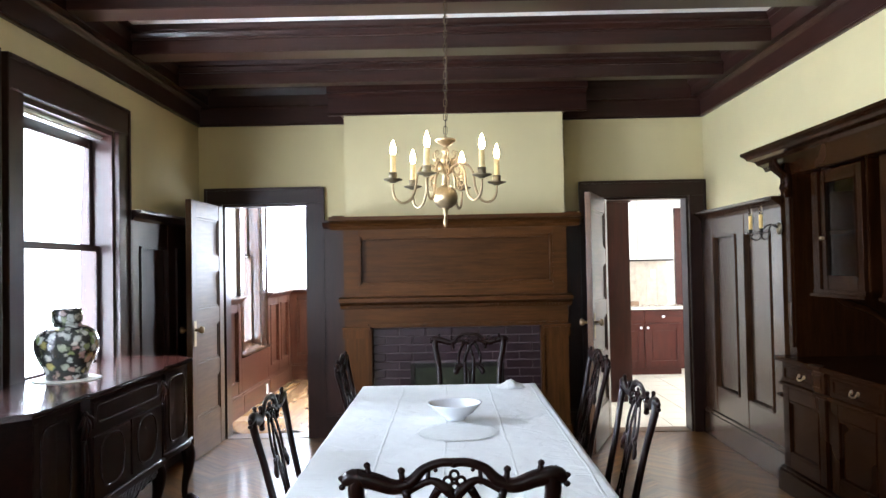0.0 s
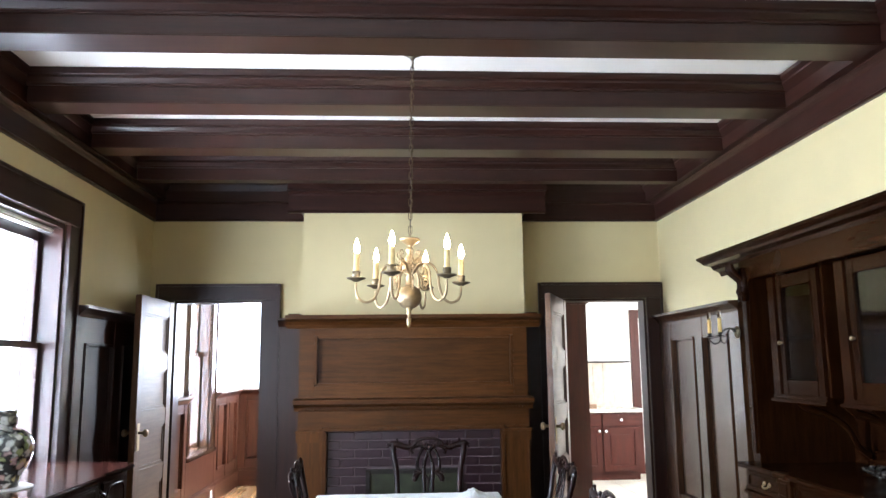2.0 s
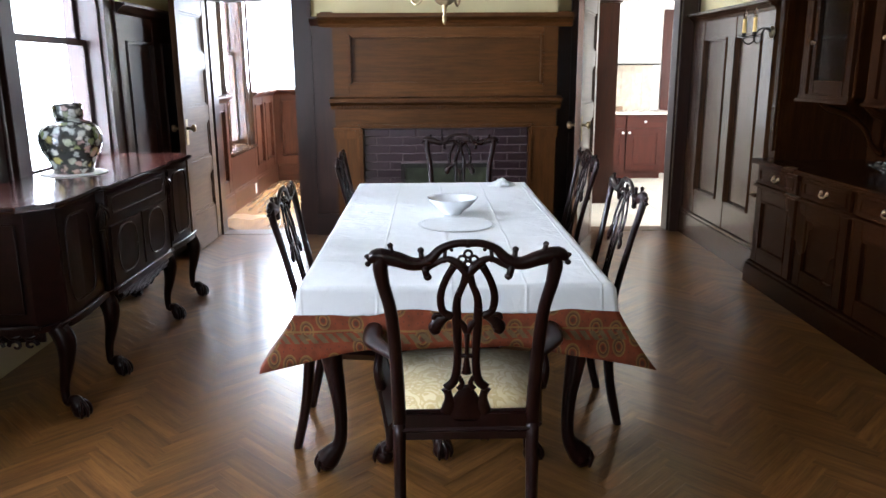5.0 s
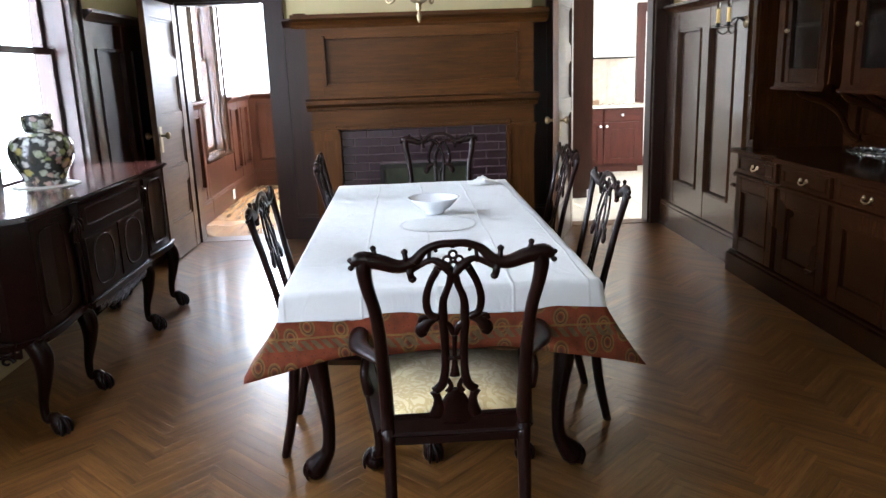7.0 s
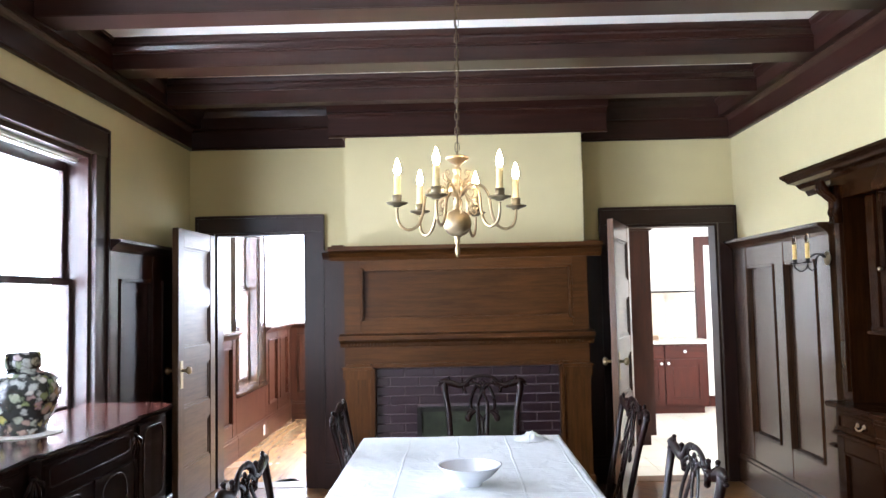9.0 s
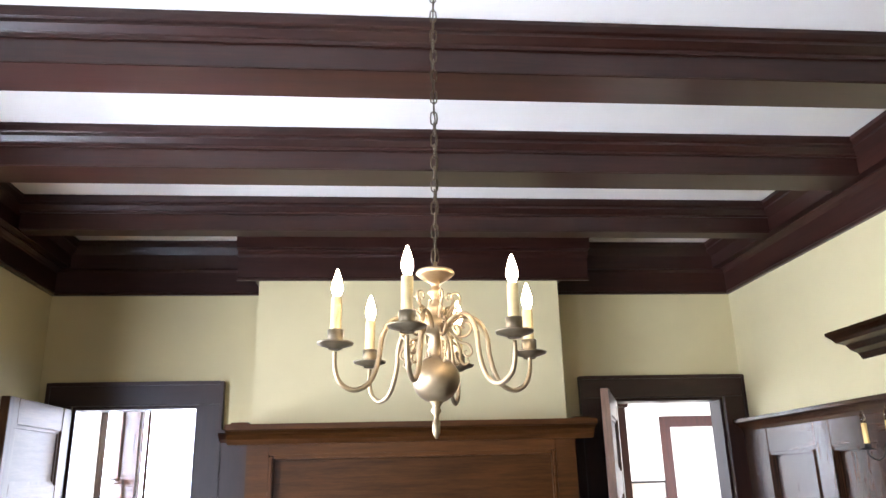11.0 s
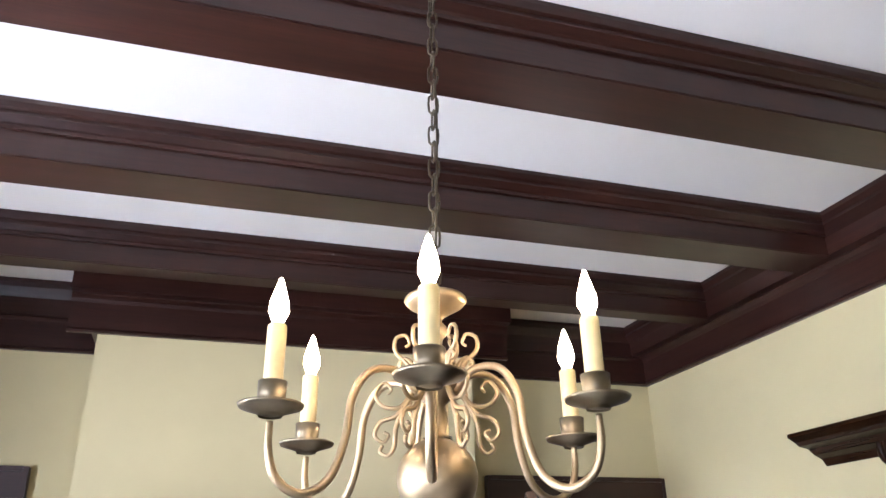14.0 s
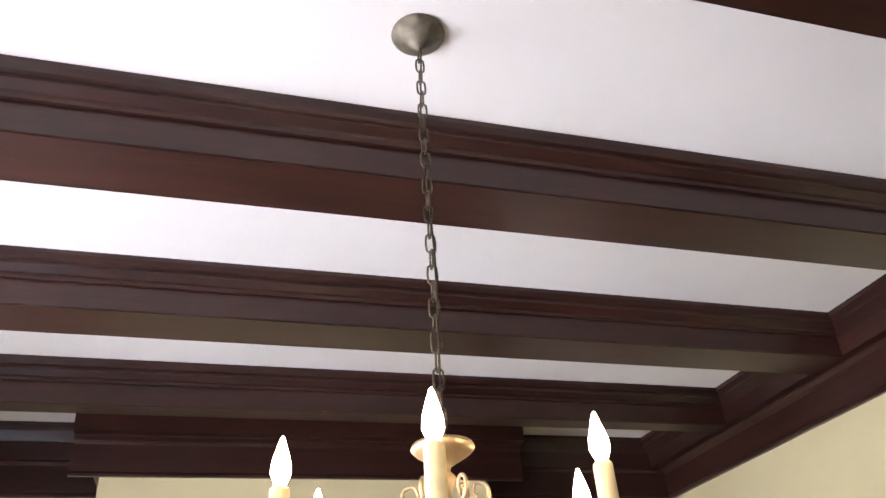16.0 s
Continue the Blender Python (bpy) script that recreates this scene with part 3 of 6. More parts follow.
t = thing("base_cabinet", (2.98, 10.52, 0), "reddish wooden base cabinet with white knobs", "cabinet")
part("body", boxes((-0.70, 0.34, 0.02, 0.58, 0.10, 0.87)), RED(), t)
part("plinth", boxes((-0.68, 0.32, 0.06, 0.56, 0.0, 0.10)), RED("X"), t)
for x0, x1 in ((-0.68, -0.19), (-0.17, 0.32)):
    d = part("drawer", boxes((x0, x1, 0.0, 0.02, 0.70, 0.85)), RED("X"), t, bevel=0.003)
    k = part("knob", lathe(bmesh.new(), [(0, 0), (0.008, 0), (0.008, 0.015), (0.02, 0.022), (0.018, 0.032), (0, 0.036)], n=12), PORCELAIN, d, "white round knob", smooth=True)
    k.matrix_world = pose((x0 + x1) / 2 + 2.98, 10.52, 0.775, 90)
    k.matrix_parent_inverse = Matrix.Identity(4)
    k.matrix_basis = pose((x0 + x1) / 2, 0, 0.775, 90)
    d = part("door", boxes((x0, x0 + 0.07, 0.0, 0.02, 0.12, 0.68), (x1 - 0.07, x1, 0.0, 0.02, 0.12, 0.68), (x0 + 0.07, x1 - 0.07, 0.0, 0.02, 0.12, 0.19), (x0 + 0.07, x1 - 0.07, 0.0, 0.02, 0.61, 0.68)), RED(), t)
    part("panel", boxes((x0 + 0.07, x1 - 0.07, 0.01, 0.02, 0.19, 0.61)), RED(), d)
    part("raised_field", boxes((x0 + 0.10, x1 - 0.10, 0.004, 0.01, 0.22, 0.58)), RED(), d)
    k = part("knob", lathe(bmesh.new(), [(0, 0), (0.008, 0), (0.008, 0.015), (0.02, 0.022), (0.018, 0.032), (0, 0.036)], n=12), PORCELAIN, d, "white round knob", smooth=True)
    k.matrix_basis = pose(x1 - 0.035 if x0 < -0.3 else x0 + 0.035, 0, 0.63, 90)
w = part("worktop", boxes((2.26, 3.43, 10.47, 11.12, 0.872, 0.905)), STONE, None, "pale stone worktop on the kitchen cabinet", bevel=0.004)
tagged(w, category="worktop")
bs = structure("backsplash", boxes((2.26, 3.295, KIT_END - 0.012, KIT_END, 0.905, 1.54)), BACKSPLASH, "beige tiled backsplash")
for i in range(7):
    for j in range(4):
        part("tile", boxes((2.262 + i * 0.147, 2.262 + i * 0.147 + 0.143, KIT_END - 0.018, KIT_END - 0.012, 0.908 + j * 0.157, 0.908 + j * 0.157 + 0.153)), BACKSPLASH, bs)
s = tagged(part("switch_plate", boxes((3.06, 3.13, KIT_END - 0.025, KIT_END - 0.018, 1.28, 1.40)), WHITE, None, "white switch plate on the tiled backsplash", bevel=0.002), category="switch plate")
part("rocker", boxes((3.083, 3.107, KIT_END - 0.03, KIT_END - 0.0252, 1.31, 1.37)), WHITE, s)
t = thing("wall_cabinet", (2.83, KIT_END, 1.54), "white kitchen wall cabinet above the backsplash", "cabinet")
part("body", boxes((-0.58, 0.46, -0.32, -0.001, 0.0, 0.86)), WHITE, t)
for x0, x1 in ((-0.57, -0.03), (-0.02, 0.45)):
    part("door", boxes((x0, x1, -0.34, -0.32, 0.02, 0.85)), WHITE, t, bevel=0.004)
part("light_rail", boxes((-0.58, 0.46, -0.335, -0.30, -0.025, 0.0)), IRON, t, "dark rail under the cabinet")
structure("kitchen_door_casing", boxes((3.41, 3.53, KIT_END - 0.03, KIT_END, 0, 2.26), (3.53, 4.4, KIT_END - 0.03, KIT_END, 2.14, 2.26), (4.4, 4.5, KIT_END - 0.03, KIT_END, 0, 2.26)), RED(), "reddish door casing")
structure("kitchen_baseboard", boxes((3.54, 4.38, KIT_END - 0.02, KIT_END, 0, 0.14)), RED("X"), "reddish baseboard")
t = thing("small_box", (2.72, 10.85, 0.905), "small brown box on the kitchen worktop", "box")
part("body", boxes((-0.09, 0.09, -0.06, 0.06, 0, 0.06)), plain("brown_card", (0.25, 0.16, 0.10), 0.7), t, bevel=0.004)

# ---- mantel ----
MX0, MX1, MY = -0.625, 1.165, 6.50
mantel = thing("fireplace_mantel", (0.27, 6.50, 0), "tall dark oak mantelpiece with sunk panel and brick surround", "mantelpiece")


def mpart(name, rows, mat, label="", bevel=0.003):
    bm = boxes(*[(a - 0.27, b - 0.27, c - 6.50, d - 6.50, e, f) for a, b, c, d, e, f in rows])
    return part(name, bm, mat, mantel, label, bevel=bevel)


FX0, FX1, FZ = -0.402, 0.942, 1.012
PX0, PX1, PZ0, PZ1 = -0.505, 1.05, 1.355, 1.742
mpart("upper_frame", [(MX0, PX0, MY, YF - 0.05, 1.25, 1.84), (PX1, MX1, MY, YF - 0.05, 1.25, 1.84), (PX0, PX1, MY + 0.001, 6.85, 1.25, PZ0), (PX0, PX1, MY + 0.001, 6.85, PZ1, 1.84)], mantel_oak("X"))
mpart("panel", [(PX0, PX1, MY + 0.035, MY + 0.06, PZ0, PZ1)], mantel_oak("X"), bevel=0)
mpart("panel_bead", [(PX0, PX0 + 0.022, MY - 0.006, MY + 0.035, PZ0, PZ1), (PX1 - 0.022, PX1, MY - 0.006, MY + 0.035, PZ0, PZ1), (PX0 + 0.022, PX1 - 0.022, MY - 0.006, MY + 0.035, PZ0, PZ0 + 0.022), (PX0 + 0.022, PX1 - 0.022, MY - 0.006, MY + 0.035, PZ1 - 0.022, PZ1)], mantel_oak("X"), bevel=0.007)
bm = bmesh.new()
prof = [(0, 1.80), (0.02, 1.80), (0.03, 1.825), (0.055, 1.85), (0.09, 1.865), (0.115, 1.87), (0.115, 1.90), (0, 1.90)]
moulding(bm, prof, (MX0 - 0.10, MY), (MX1 + 0.10, MY), (0, -1))
box(bm, MX0 - 0.10, MX1 + 0.10, MY, BY, 1.868, 1.90)
box(bm, MX0 - 0.09, MX0, MY, YF - 0.12, 1.868, 1.918)
box(bm, MX1, MX1 + 0.09, MY, YF - 0.12, 1.868, 1.918)
bmesh.ops.translate(bm, vec=(-0.27, -6.50, 0), verts=bm.verts)
part("mantel_shelf", bm, mantel_oak("X"), mantel)
bm = bmesh.new()
prof = [(0, 1.165), (0.015, 1.165), (0.02, 1.19), (0.045, 1.205), (0.07, 1.215), (0.09, 1.22), (0.09, 1.25), (0.03, 1.262), (0, 1.262)]
moulding(bm, prof, (MX0 - 0.03, MY), (MX1 + 0.03, MY), (0, -1))
bmesh.ops.translate(bm, vec=(-0.27, -6.50, 0), verts=bm.verts)
part("lower_shelf", bm, mantel_oak("X"), mantel)
dentil_me = finish(boxes((0, 0.014, -0.03, -0.012, 1.175, 1.195)), "dentil", mantel_oak("X"))
for i in range(73):
    ob = new("dentil", dentil_me)
    ob.parent = mantel
    ob.location = (MX0 + 0.01 + i * 0.024 - 0.27, 0, 0)
mpart("lintel", [(MX0, MX1, MY, YF - 0.05, FZ + 0.03, 1.248)], mantel_oak("X"))
for a, b in ((MX0, FX0 - 0.035), (FX1 + 0.035, MX1)):
    mpart("pilaster", [(a, b, MY, YF - 0.05, 0.0, FZ + 0.03), (a - 0.012, b + 0.012, MY - 0.02, MY, 0.0, 0.22), (a - 0.012, b + 0.012, MY - 0.02, MY, 0.93, 1.0), (a - 0.02, b + 0.02, MY - 0.03, MY, 1.0, 1.02)], mantel_oak("Z"))
mpart("opening_bead", [(FX0 - 0.035, FX0, MY - 0.012, MY + 0.1, 0, FZ), (FX1, FX1 + 0.035, MY - 0.012, MY + 0.1, 0, FZ), (FX0 - 0.035, FX1 + 0.035, MY - 0.012, MY + 0.1, FZ, FZ + 0.03)], mantel_oak("Z"), bevel=0.008)
OX0, OX1, OZ = -0.10, 0.64, 0.72
mpart("mortar_bed", [(FX0, OX0, MY + 0.045, 6.9, 0, FZ), (OX1, FX1, MY + 0.045, 6.9, 0, FZ), (OX0, OX1, MY + 0.045, 6.9, OZ, FZ)], plain("mortar", (0.085, 0.062, 0.066), 0.9), "grey mortar", bevel=0)
mpart("firebox", [(OX0, OX1, 7.04, 7.08, 0, OZ), (OX0, OX0 + 0.01, 6.9, 7.05, 0, OZ), (OX1 - 0.01, OX1, 6.9, 7.05, 0, OZ)], plain("soot", (0.012, 0.011, 0.01), 0.9), "sooty firebox lining", bevel=0)
BRICK = plain("glazed_brick", (0.018, 0.0060, 0.0095), 0.34, scale=5, vary=0.35, relief=0.3, fine=40, coat=0.3)
tagged(mantel.children[-1], kind="")

t = thing("fire_screen", (0.27, 6.52, 0), "greenish patinated metal fire screen in the fireplace opening", "fire screen")
part("panel", boxes((-0.36, 0.36, 0.02, 0.035, 0.02, 0.70)), plain("green_patina", (0.03, 0.035, 0.018), 0.5, 0.4, scale=9, vary=0.4, relief=0.6), t, bevel=0.004)
part("frame", boxes((-0.375, -0.34, 0.005, 0.02, 0, 0.72), (0.34, 0.375, 0.005, 0.02, 0, 0.72), (-0.34, 0.34, 0.005, 0.02, 0.685, 0.72), (-0.34, 0.34, 0.005, 0.02, 0.0, 0.04)), IRON, t, bevel=0.004)

# ---- built-in sideboard on the right ----
hutch = thing("built_in_cabinet", (XR, 3.75, 0), "dark oak built-in cabinet with glazed doors and brass pulls", "cabinet")
HX, HY = XR, 3.75


def hpart(name, rows, mat, parent=None, label="", bevel=0.003):
    return part(name, boxes(*[(a - HX, b - HX, c - HY, d - HY, e, f) for a, b, c, d, e, f in rows]), mat, parent or hutch, label, bevel=bevel)


H0, H1, HF, HT = 2.02, 5.42, 2.37, 0.87
hpart("base_body", [(HF + 0.02, 3.1, H0, H1, 0.14, HT - 0.03)], hutch_oak("Z"))
hpart("plinth", [(HF - 0.02, 3.1, H0 - 0.02, H1 + 0.03, 0, 0.14), (HF - 0.008, 3.1, H0 - 0.01, H1 + 0.02, 0.14, 0.16)], hutch_oak("Y"), bevel=0.005)
hpart("counter", [(HF - 0.03, 3.12, H0 - 0.02, H1 + 0.04, HT - 0.03, HT)], hutch_oak("Y"), bevel=0.007)
hpart("waist_rail", [(HF - 0.012, HF + 0.02, H0, H1, 0.685, 0.705)], hutch_oak("Y"), bevel=0.005)


def drop_pull(parent, y, z, x):
    bm = bmesh.new()
    lathe(bm, [(0, 0), (0.013, 0), (0.011, 0.006), (0.006, 0.01), (0, 0.011)], 0, 0, 0, 12)
    b2 = [v for v in bm.verts]
    bmesh.ops.transform(bm, matrix=pose(x, y - 0.032, z, 0, -90), verts=b2)
    n0 = set(bm.verts)
    lathe(bm, [(0, 0), (0.013, 0), (0.011, 0.006), (0.006, 0.01), (0, 0.011)], 0, 0, 0, 12)
    bmesh.ops.transform(bm, matrix=pose(x, y + 0.032, z, 0, -90), verts=[v for v in bm.verts if v not in n0])
    tube(bm, [(x - 0.008, y - 0.032, z, 0.0035), (x - 0.016, y - 0.03, z - 0.016, 0.004), (x - 0.018, y, z - 0.024, 0.0055), (x - 0.016, y + 0.03, z - 0.016, 0.004), (x - 0.008, y + 0.032, z, 0.0035)], 6, 3)
    bmesh.ops.translate(bm, vec=(-HX, -HY, 0), verts=bm.verts)
    part("pull", bm, BRASS, parent, "brass drop pull", smooth=True)


bays = [(4.84, 5.39), (4.24, 4.78), (3.62, 4.18), (3.02, 3.56), (2.42, 2.96), (2.06, 2.36)]
for a, b in bays:
    d = hpart("drawer", [(HF, HF + 0.02, a, b, 0.71, 0.83)], hutch_oak("Y"), bevel=0.004)
    hpart("drawer_bead", [(HF - 0.006, HF, a + 0.035, b - 0.035, 0.73, 0.742), (HF - 0.006, HF, a + 0.035, b - 0.035, 0.80, 0.812), (HF - 0.006, HF, a + 0.035, a + 0.047, 0.742, 0.80), (HF - 0.006, HF, b - 0.047, b - 0.035, 0.742, 0.80)], hutch_oak("Y"), d, bevel=0.002)
    drop_pull(d, (a + b) / 2, 0.775, HF - 0.001)
    d = hpart("door", [(HF, HF + 0.02, a, a + 0.08, 0.17, 0.68), (HF, HF + 0.02, b - 0.08, b, 0.17, 0.68), (HF, HF + 0.02, a + 0.08, b - 0.08, 0.17, 0.26), (HF, HF + 0.02, a + 0.08, b - 0.08, 0.60, 0.68)], hutch_oak("Z"), bevel=0.003)
    hpart("panel", [(HF + 0.012, HF + 0.02, a + 0.08, b - 0.08, 0.26, 0.60)], hutch_oak("Z"), d, bevel=0)
    hpart("panel_bead", [(HF - 0.004, HF + 0.012, a + 0.08, a + 0.096, 0.26, 0.60), (HF - 0.004, HF + 0.012, b - 0.096, b - 0.08, 0.26, 0.60), (HF - 0.004, HF + 0.012, a + 0.096, b - 0.096, 0.26, 0.276), (HF - 0.004, HF + 0.012, a + 0.096, b - 0.096, 0.584, 0.60)], hutch_oak("Z"), d, bevel=0.003)
# upper part
for a, b in ((H1 - 0.10, H1), (H0, H0 + 0.10)):
    hpart("jamb", [(HF + 0.07, 3.1, a, b, HT, 2.06)], hutch_oak("Z"))
    hpart("jamb_bead", [(HF + 0.055, HF + 0.07, a + 0.02, b - 0.02, HT + 0.06, 1.98)], hutch_oak("Z"))
hpart("entablature", [(HF + 0.06, 3.1, H0 - 0.01, H1 + 0.01, 2.04, 2.19)], hutch_oak("Y"))
bm = bmesh.new()
prof = [(0, 2.12), (0.02, 2.12), (0.04, 2.15), (0.075, 2.165), (0.10, 2.19), (0.15, 2.20), (0.165, 2.215), (0.20, 2.235), (0.20, 2.25), (0, 2.25)]
moulding(bm, prof, (HF + 0.14, H0 - 0.36), (HF + 0.14, H1 + 0.42), (-1, 0))
bmesh.ops.translate(bm, vec=(-HX, -HY, 0), verts=bm.verts)
part("cornice", bm, hutch_oak("Y"), hutch)
hpart("back_panel", [(3.08, 3.1, H0 + 0.1, H1 - 0.1, HT, 2.04)], hutch_oak("Z"), bevel=0)
for y in (H1 - 0.05, H0 + 0.05):
    bm = bmesh.new()
    for d in (-0.028, 0.0, 0.028):
        tube(bm, [(HF - 0.03, y + d, 2.15, 0.012), (HF - 0.02, y + d, 2.10, 0.022), (HF + 0.02, y + d, 2.06, 0.020), (HF + 0.055, y + d, 2.01, 0.014), (HF + 0.04, y + d, 1.965, 0.022), (HF + 0.055, y + d, 1.93, 0.010)], 8, 4)
    box(bm, HF + 0.035, HF + 0.08, y - 0.045, y + 0.045, 1.90, 2.12)
    bmesh.ops.translate(bm, vec=(-HX, -HY, 0), verts=bm.verts)
    part("scroll_bracket", bm, hutch_oak("Z"), hutch, "carved scroll bracket", smooth=True)
hpart("end_bracket", [(HF + 0.02, HF + 0.10, H1, H1 + 0.045, 0.69, 0.72), (HF + 0.03, HF + 0.09, H1, H1 + 0.03, 0.62, 0.69), (HF + 0.0, HF + 0.12, H1, H1 + 0.07, 0.60, 0.62), (HF + 0.04, HF + 0.08, H1, H1 + 0.03, 0.50, 0.60)], hutch_oak("Z"), bevel=0.006)
DARK_GLASS = glass("cabinet_glass", (0.9, 0.95, 0.95), 0.03)
for a, b in ((4.62, 5.09), (3.86, 4.34), (3.20, 3.68), (2.36, 2.84)):
    hpart("upper_box", [(HF + 0.15, 2.95, a - 0.03, a, 1.30, 2.04), (HF + 0.15, 2.95, b, b + 0.03, 1.30, 2.04), (HF + 0.15, 2.95, a, b, 1.28, 1.31)], hutch_oak("Z"))
    hpart("side_strip", [(HF + 0.12, HF + 0.15, b + 0.005, b + 0.09, 1.31, 2.03)], hutch_oak("Z"))
    d = hpart("glazed_door", [(HF + 0.13, HF + 0.15, a, a + 0.07, 1.31, 2.03), (HF + 0.13, HF + 0.15, b - 0.07, b, 1.31, 2.03), (HF + 0.13, HF + 0.15, a + 0.07, b - 0.07, 1.31, 1.39), (HF + 0.13, HF + 0.15, a + 0.07, b - 0.07, 1.96, 2.03)], hutch_oak("Z"))
    pane = boxes((HF + 0.134 - HX, HF + 0.142 - HX, a + 0.07 - HY, b - 0.07 - HY, 1.39, 1.96))
    bmesh.ops.inset_region(pane, faces=[f for f in pane.faces if f.calc_center_median().x < HF + 0.1345 - HX], thickness=0.028, depth=0.0)
    for v in pane.verts:
        inner = a + 0.08 - HY < v.co.y < b - 0.08 - HY
        if v.co.x < HF + 0.136 - HX and not inner:
            v.co.x += 0.0055
    part("pane", pane, DARK_GLASS, d, "bevelled glass")
    hpart("glazing_bead", [(HF + 0.124, HF + 0.132, a + 0.062, a + 0.072, 1.385, 1.965), (HF + 0.124, HF + 0.132, b - 0.072, b - 0.062, 1.385, 1.965), (HF + 0.124, HF + 0.132, a + 0.072, b - 0.072, 1.385, 1.395), (HF + 0.124, HF + 0.132, a + 0.072, b - 0.072, 1.955, 1.965)], hutch_oak("Z"), d, bevel=0.003)
    hpart("upper_shelf", [(HF + 0.16, 2.94, a, b, 1.64, 1.66)], hutch_oak("Y"))
    hpart("bottom_moulding", [(HF + 0.10, HF + 0.16, a - 0.045, b + 0.105, 1.265, 1.285), (HF + 0.115, HF + 0.16, a - 0.035, b + 0.095, 1.285, 1.31)], hutch_oak("Y"), bevel=0.005)
    for q in (a - 0.01, b + 0.03):
        bm = bmesh.new()
        tube(bm, [(2.60, q, 1.27, 0.020), (2.66, q, 1.22, 0.024), (2.78, q, 1.18, 0.022), (2.90, q, 1.10, 0.020), (2.97, q, 0.98, 0.018), (3.04, q, 0.93, 0.022)], 8, 4, 0.8)
        bmesh.ops.translate(bm, vec=(-HX, -HY, 0), verts=bm.verts)
        part("curved_bracket", bm, hutch_oak("Z"), hutch, "curved bracket under the glazed cupboard", smooth=True)
    k = part("knob", lathe(bmesh.new(), [(0, 0), (0.006, 0), (0.006, 0.010), (0.013, 0.016), (0.011, 0.024), (0, 0.027)], n=12), BRASS, d, "small brass knob", smooth=True)
    k.matrix_basis = pose(HF + 0.13 - HX, b - 0.035 - HY, 1.62, 0, -90)
for q in (2.9, 3.77, 4.48, 5.22):
    hpart("back_stile", [(3.05, 3.08, q - 0.045, q + 0.045, HT, 2.04)], hutch_oak("Z"), bevel=0.004)
hpart("back_rail", [(3.055, 3.08, H0 + 0.1, H1 - 0.1, HT, HT + 0.09)], hutch_oak("Y"), bevel=0.004)
hpart("jamb_panel_bead", [(HF + 0.062, HF + 0.07, H1 - 0.085, H1 - 0.078, 0.96, 1.92), (HF + 0.062, HF + 0.07, H1 - 0.022, H1 - 0.015, 0.96, 1.92)], hutch_oak("Z"), bevel=0.002)

# ---- sideboard on the left ----
sb = thing("sideboard", (-1.70, 4.30, 0), "dark mahogany sideboard with serpentine front and claw feet", "sideboard")
SX, SY = -1.70, 4.30


def front_x(y):
    """The serpentine front line."""
    d = abs(y - 4.30)
    return -1.42 + (0.0 if d < 0.44 else (-0.03 if d < 0.50 else -0.03 + 0.02 * math.sin((d - 0.5) / 0.5 * math.pi)))


def slab_plan(y0, y1, z0, z1, grow=0.0, cut=0.0):
    """A slab between the wall side and the serpentine front."""
    bm = bmesh.new()
    ys = [y0 + (y1 - y0) * i / 60 for i in range(61)]
    line = [(-1.94, y0 - grow), (-1.52, y0 - grow)] + [(front_x(y) + grow, y) for y in ys if y0 + 0.07 <= y <= y1 - 0.07] + [(-1.52, y1 + grow), (-1.94, y1 + grow)]
    lo = [bm.verts.new((x - SX, y - SY, z0)) for x, y in line]
    hi = [bm.verts.new((x - SX, y - SY, z1)) for x, y in line]
    bm.faces.new(list(reversed(lo)))
    bm.faces.new(hi)
    n = len(line)
    for i in range(n):
        bm.faces.new((lo[i], lo[(i + 1) % n], hi[(i + 1) % n], hi[i]))
    return bm


part("top", slab_plan(3.32, 5.30, 0.925, 0.95, 0.025), wood("polished_top", (0.016, 0.004, 0.003), (0.055, 0.014, 0.009), "Y", rough=0.14, coat=0.8, vary=0.05, relief=0.04), sb, "polished reddish mahogany top")
part("body", slab_plan(3.34, 5.28, 0.43, 0.925), mahogany("Y"), sb)
part("base_moulding", slab_plan(3.33, 5.29, 0.41, 0.435, 0.02), mahogany("Y"), sb)
bm = bmesh.new()
edge = [(front_x(y) + 0.027, y) for y in [3.40 + 1.82 * k / 400 for k in range(401)]]
tube(bm, [(x - SX, y - SY, 0.9375, 0.0075 + 0.0030 * math.cos(k * 2.1)) for k, (x, y) in enumerate(edge)], 6, 1, 1.0, (0, 0, 1))
tube(bm, [(-1.93 + 0.40 * k / 90 - SX, 3.297 - SY, 0.9375, 0.0075 + 0.0030 * math.cos(k * 2.1)) for k in range(91)], 6, 1, 1.0, (0, 0, 1))
part("gadrooned_edge", bm, mahogany("Y"), sb, "carved gadrooned edge", smooth=True)
part("drawer", boxes((-1.425 - SX, -1.412 - SX, 3.90 - SY, 4.70 - SY, 0.78, 0.90)), mahogany("Y"), sb, bevel=0.004)
for a, b in ((3.44, 3.78), (4.82, 5.18)):
    part("cupboard_door", boxes((-1.45 - SX, -1.432 - SX, a - SY, b - SY, 0.46, 0.90)), mahogany("Z"), sb, bevel=0.006)
for a, b in ((3.90, 4.29), (4.31, 4.70)):
    part("cupboard_door", boxes((-1.425 - SX, -1.412 - SX, a - SY, b - SY, 0.46, 0.75)), mahogany("Z"), sb, bevel=0.006)

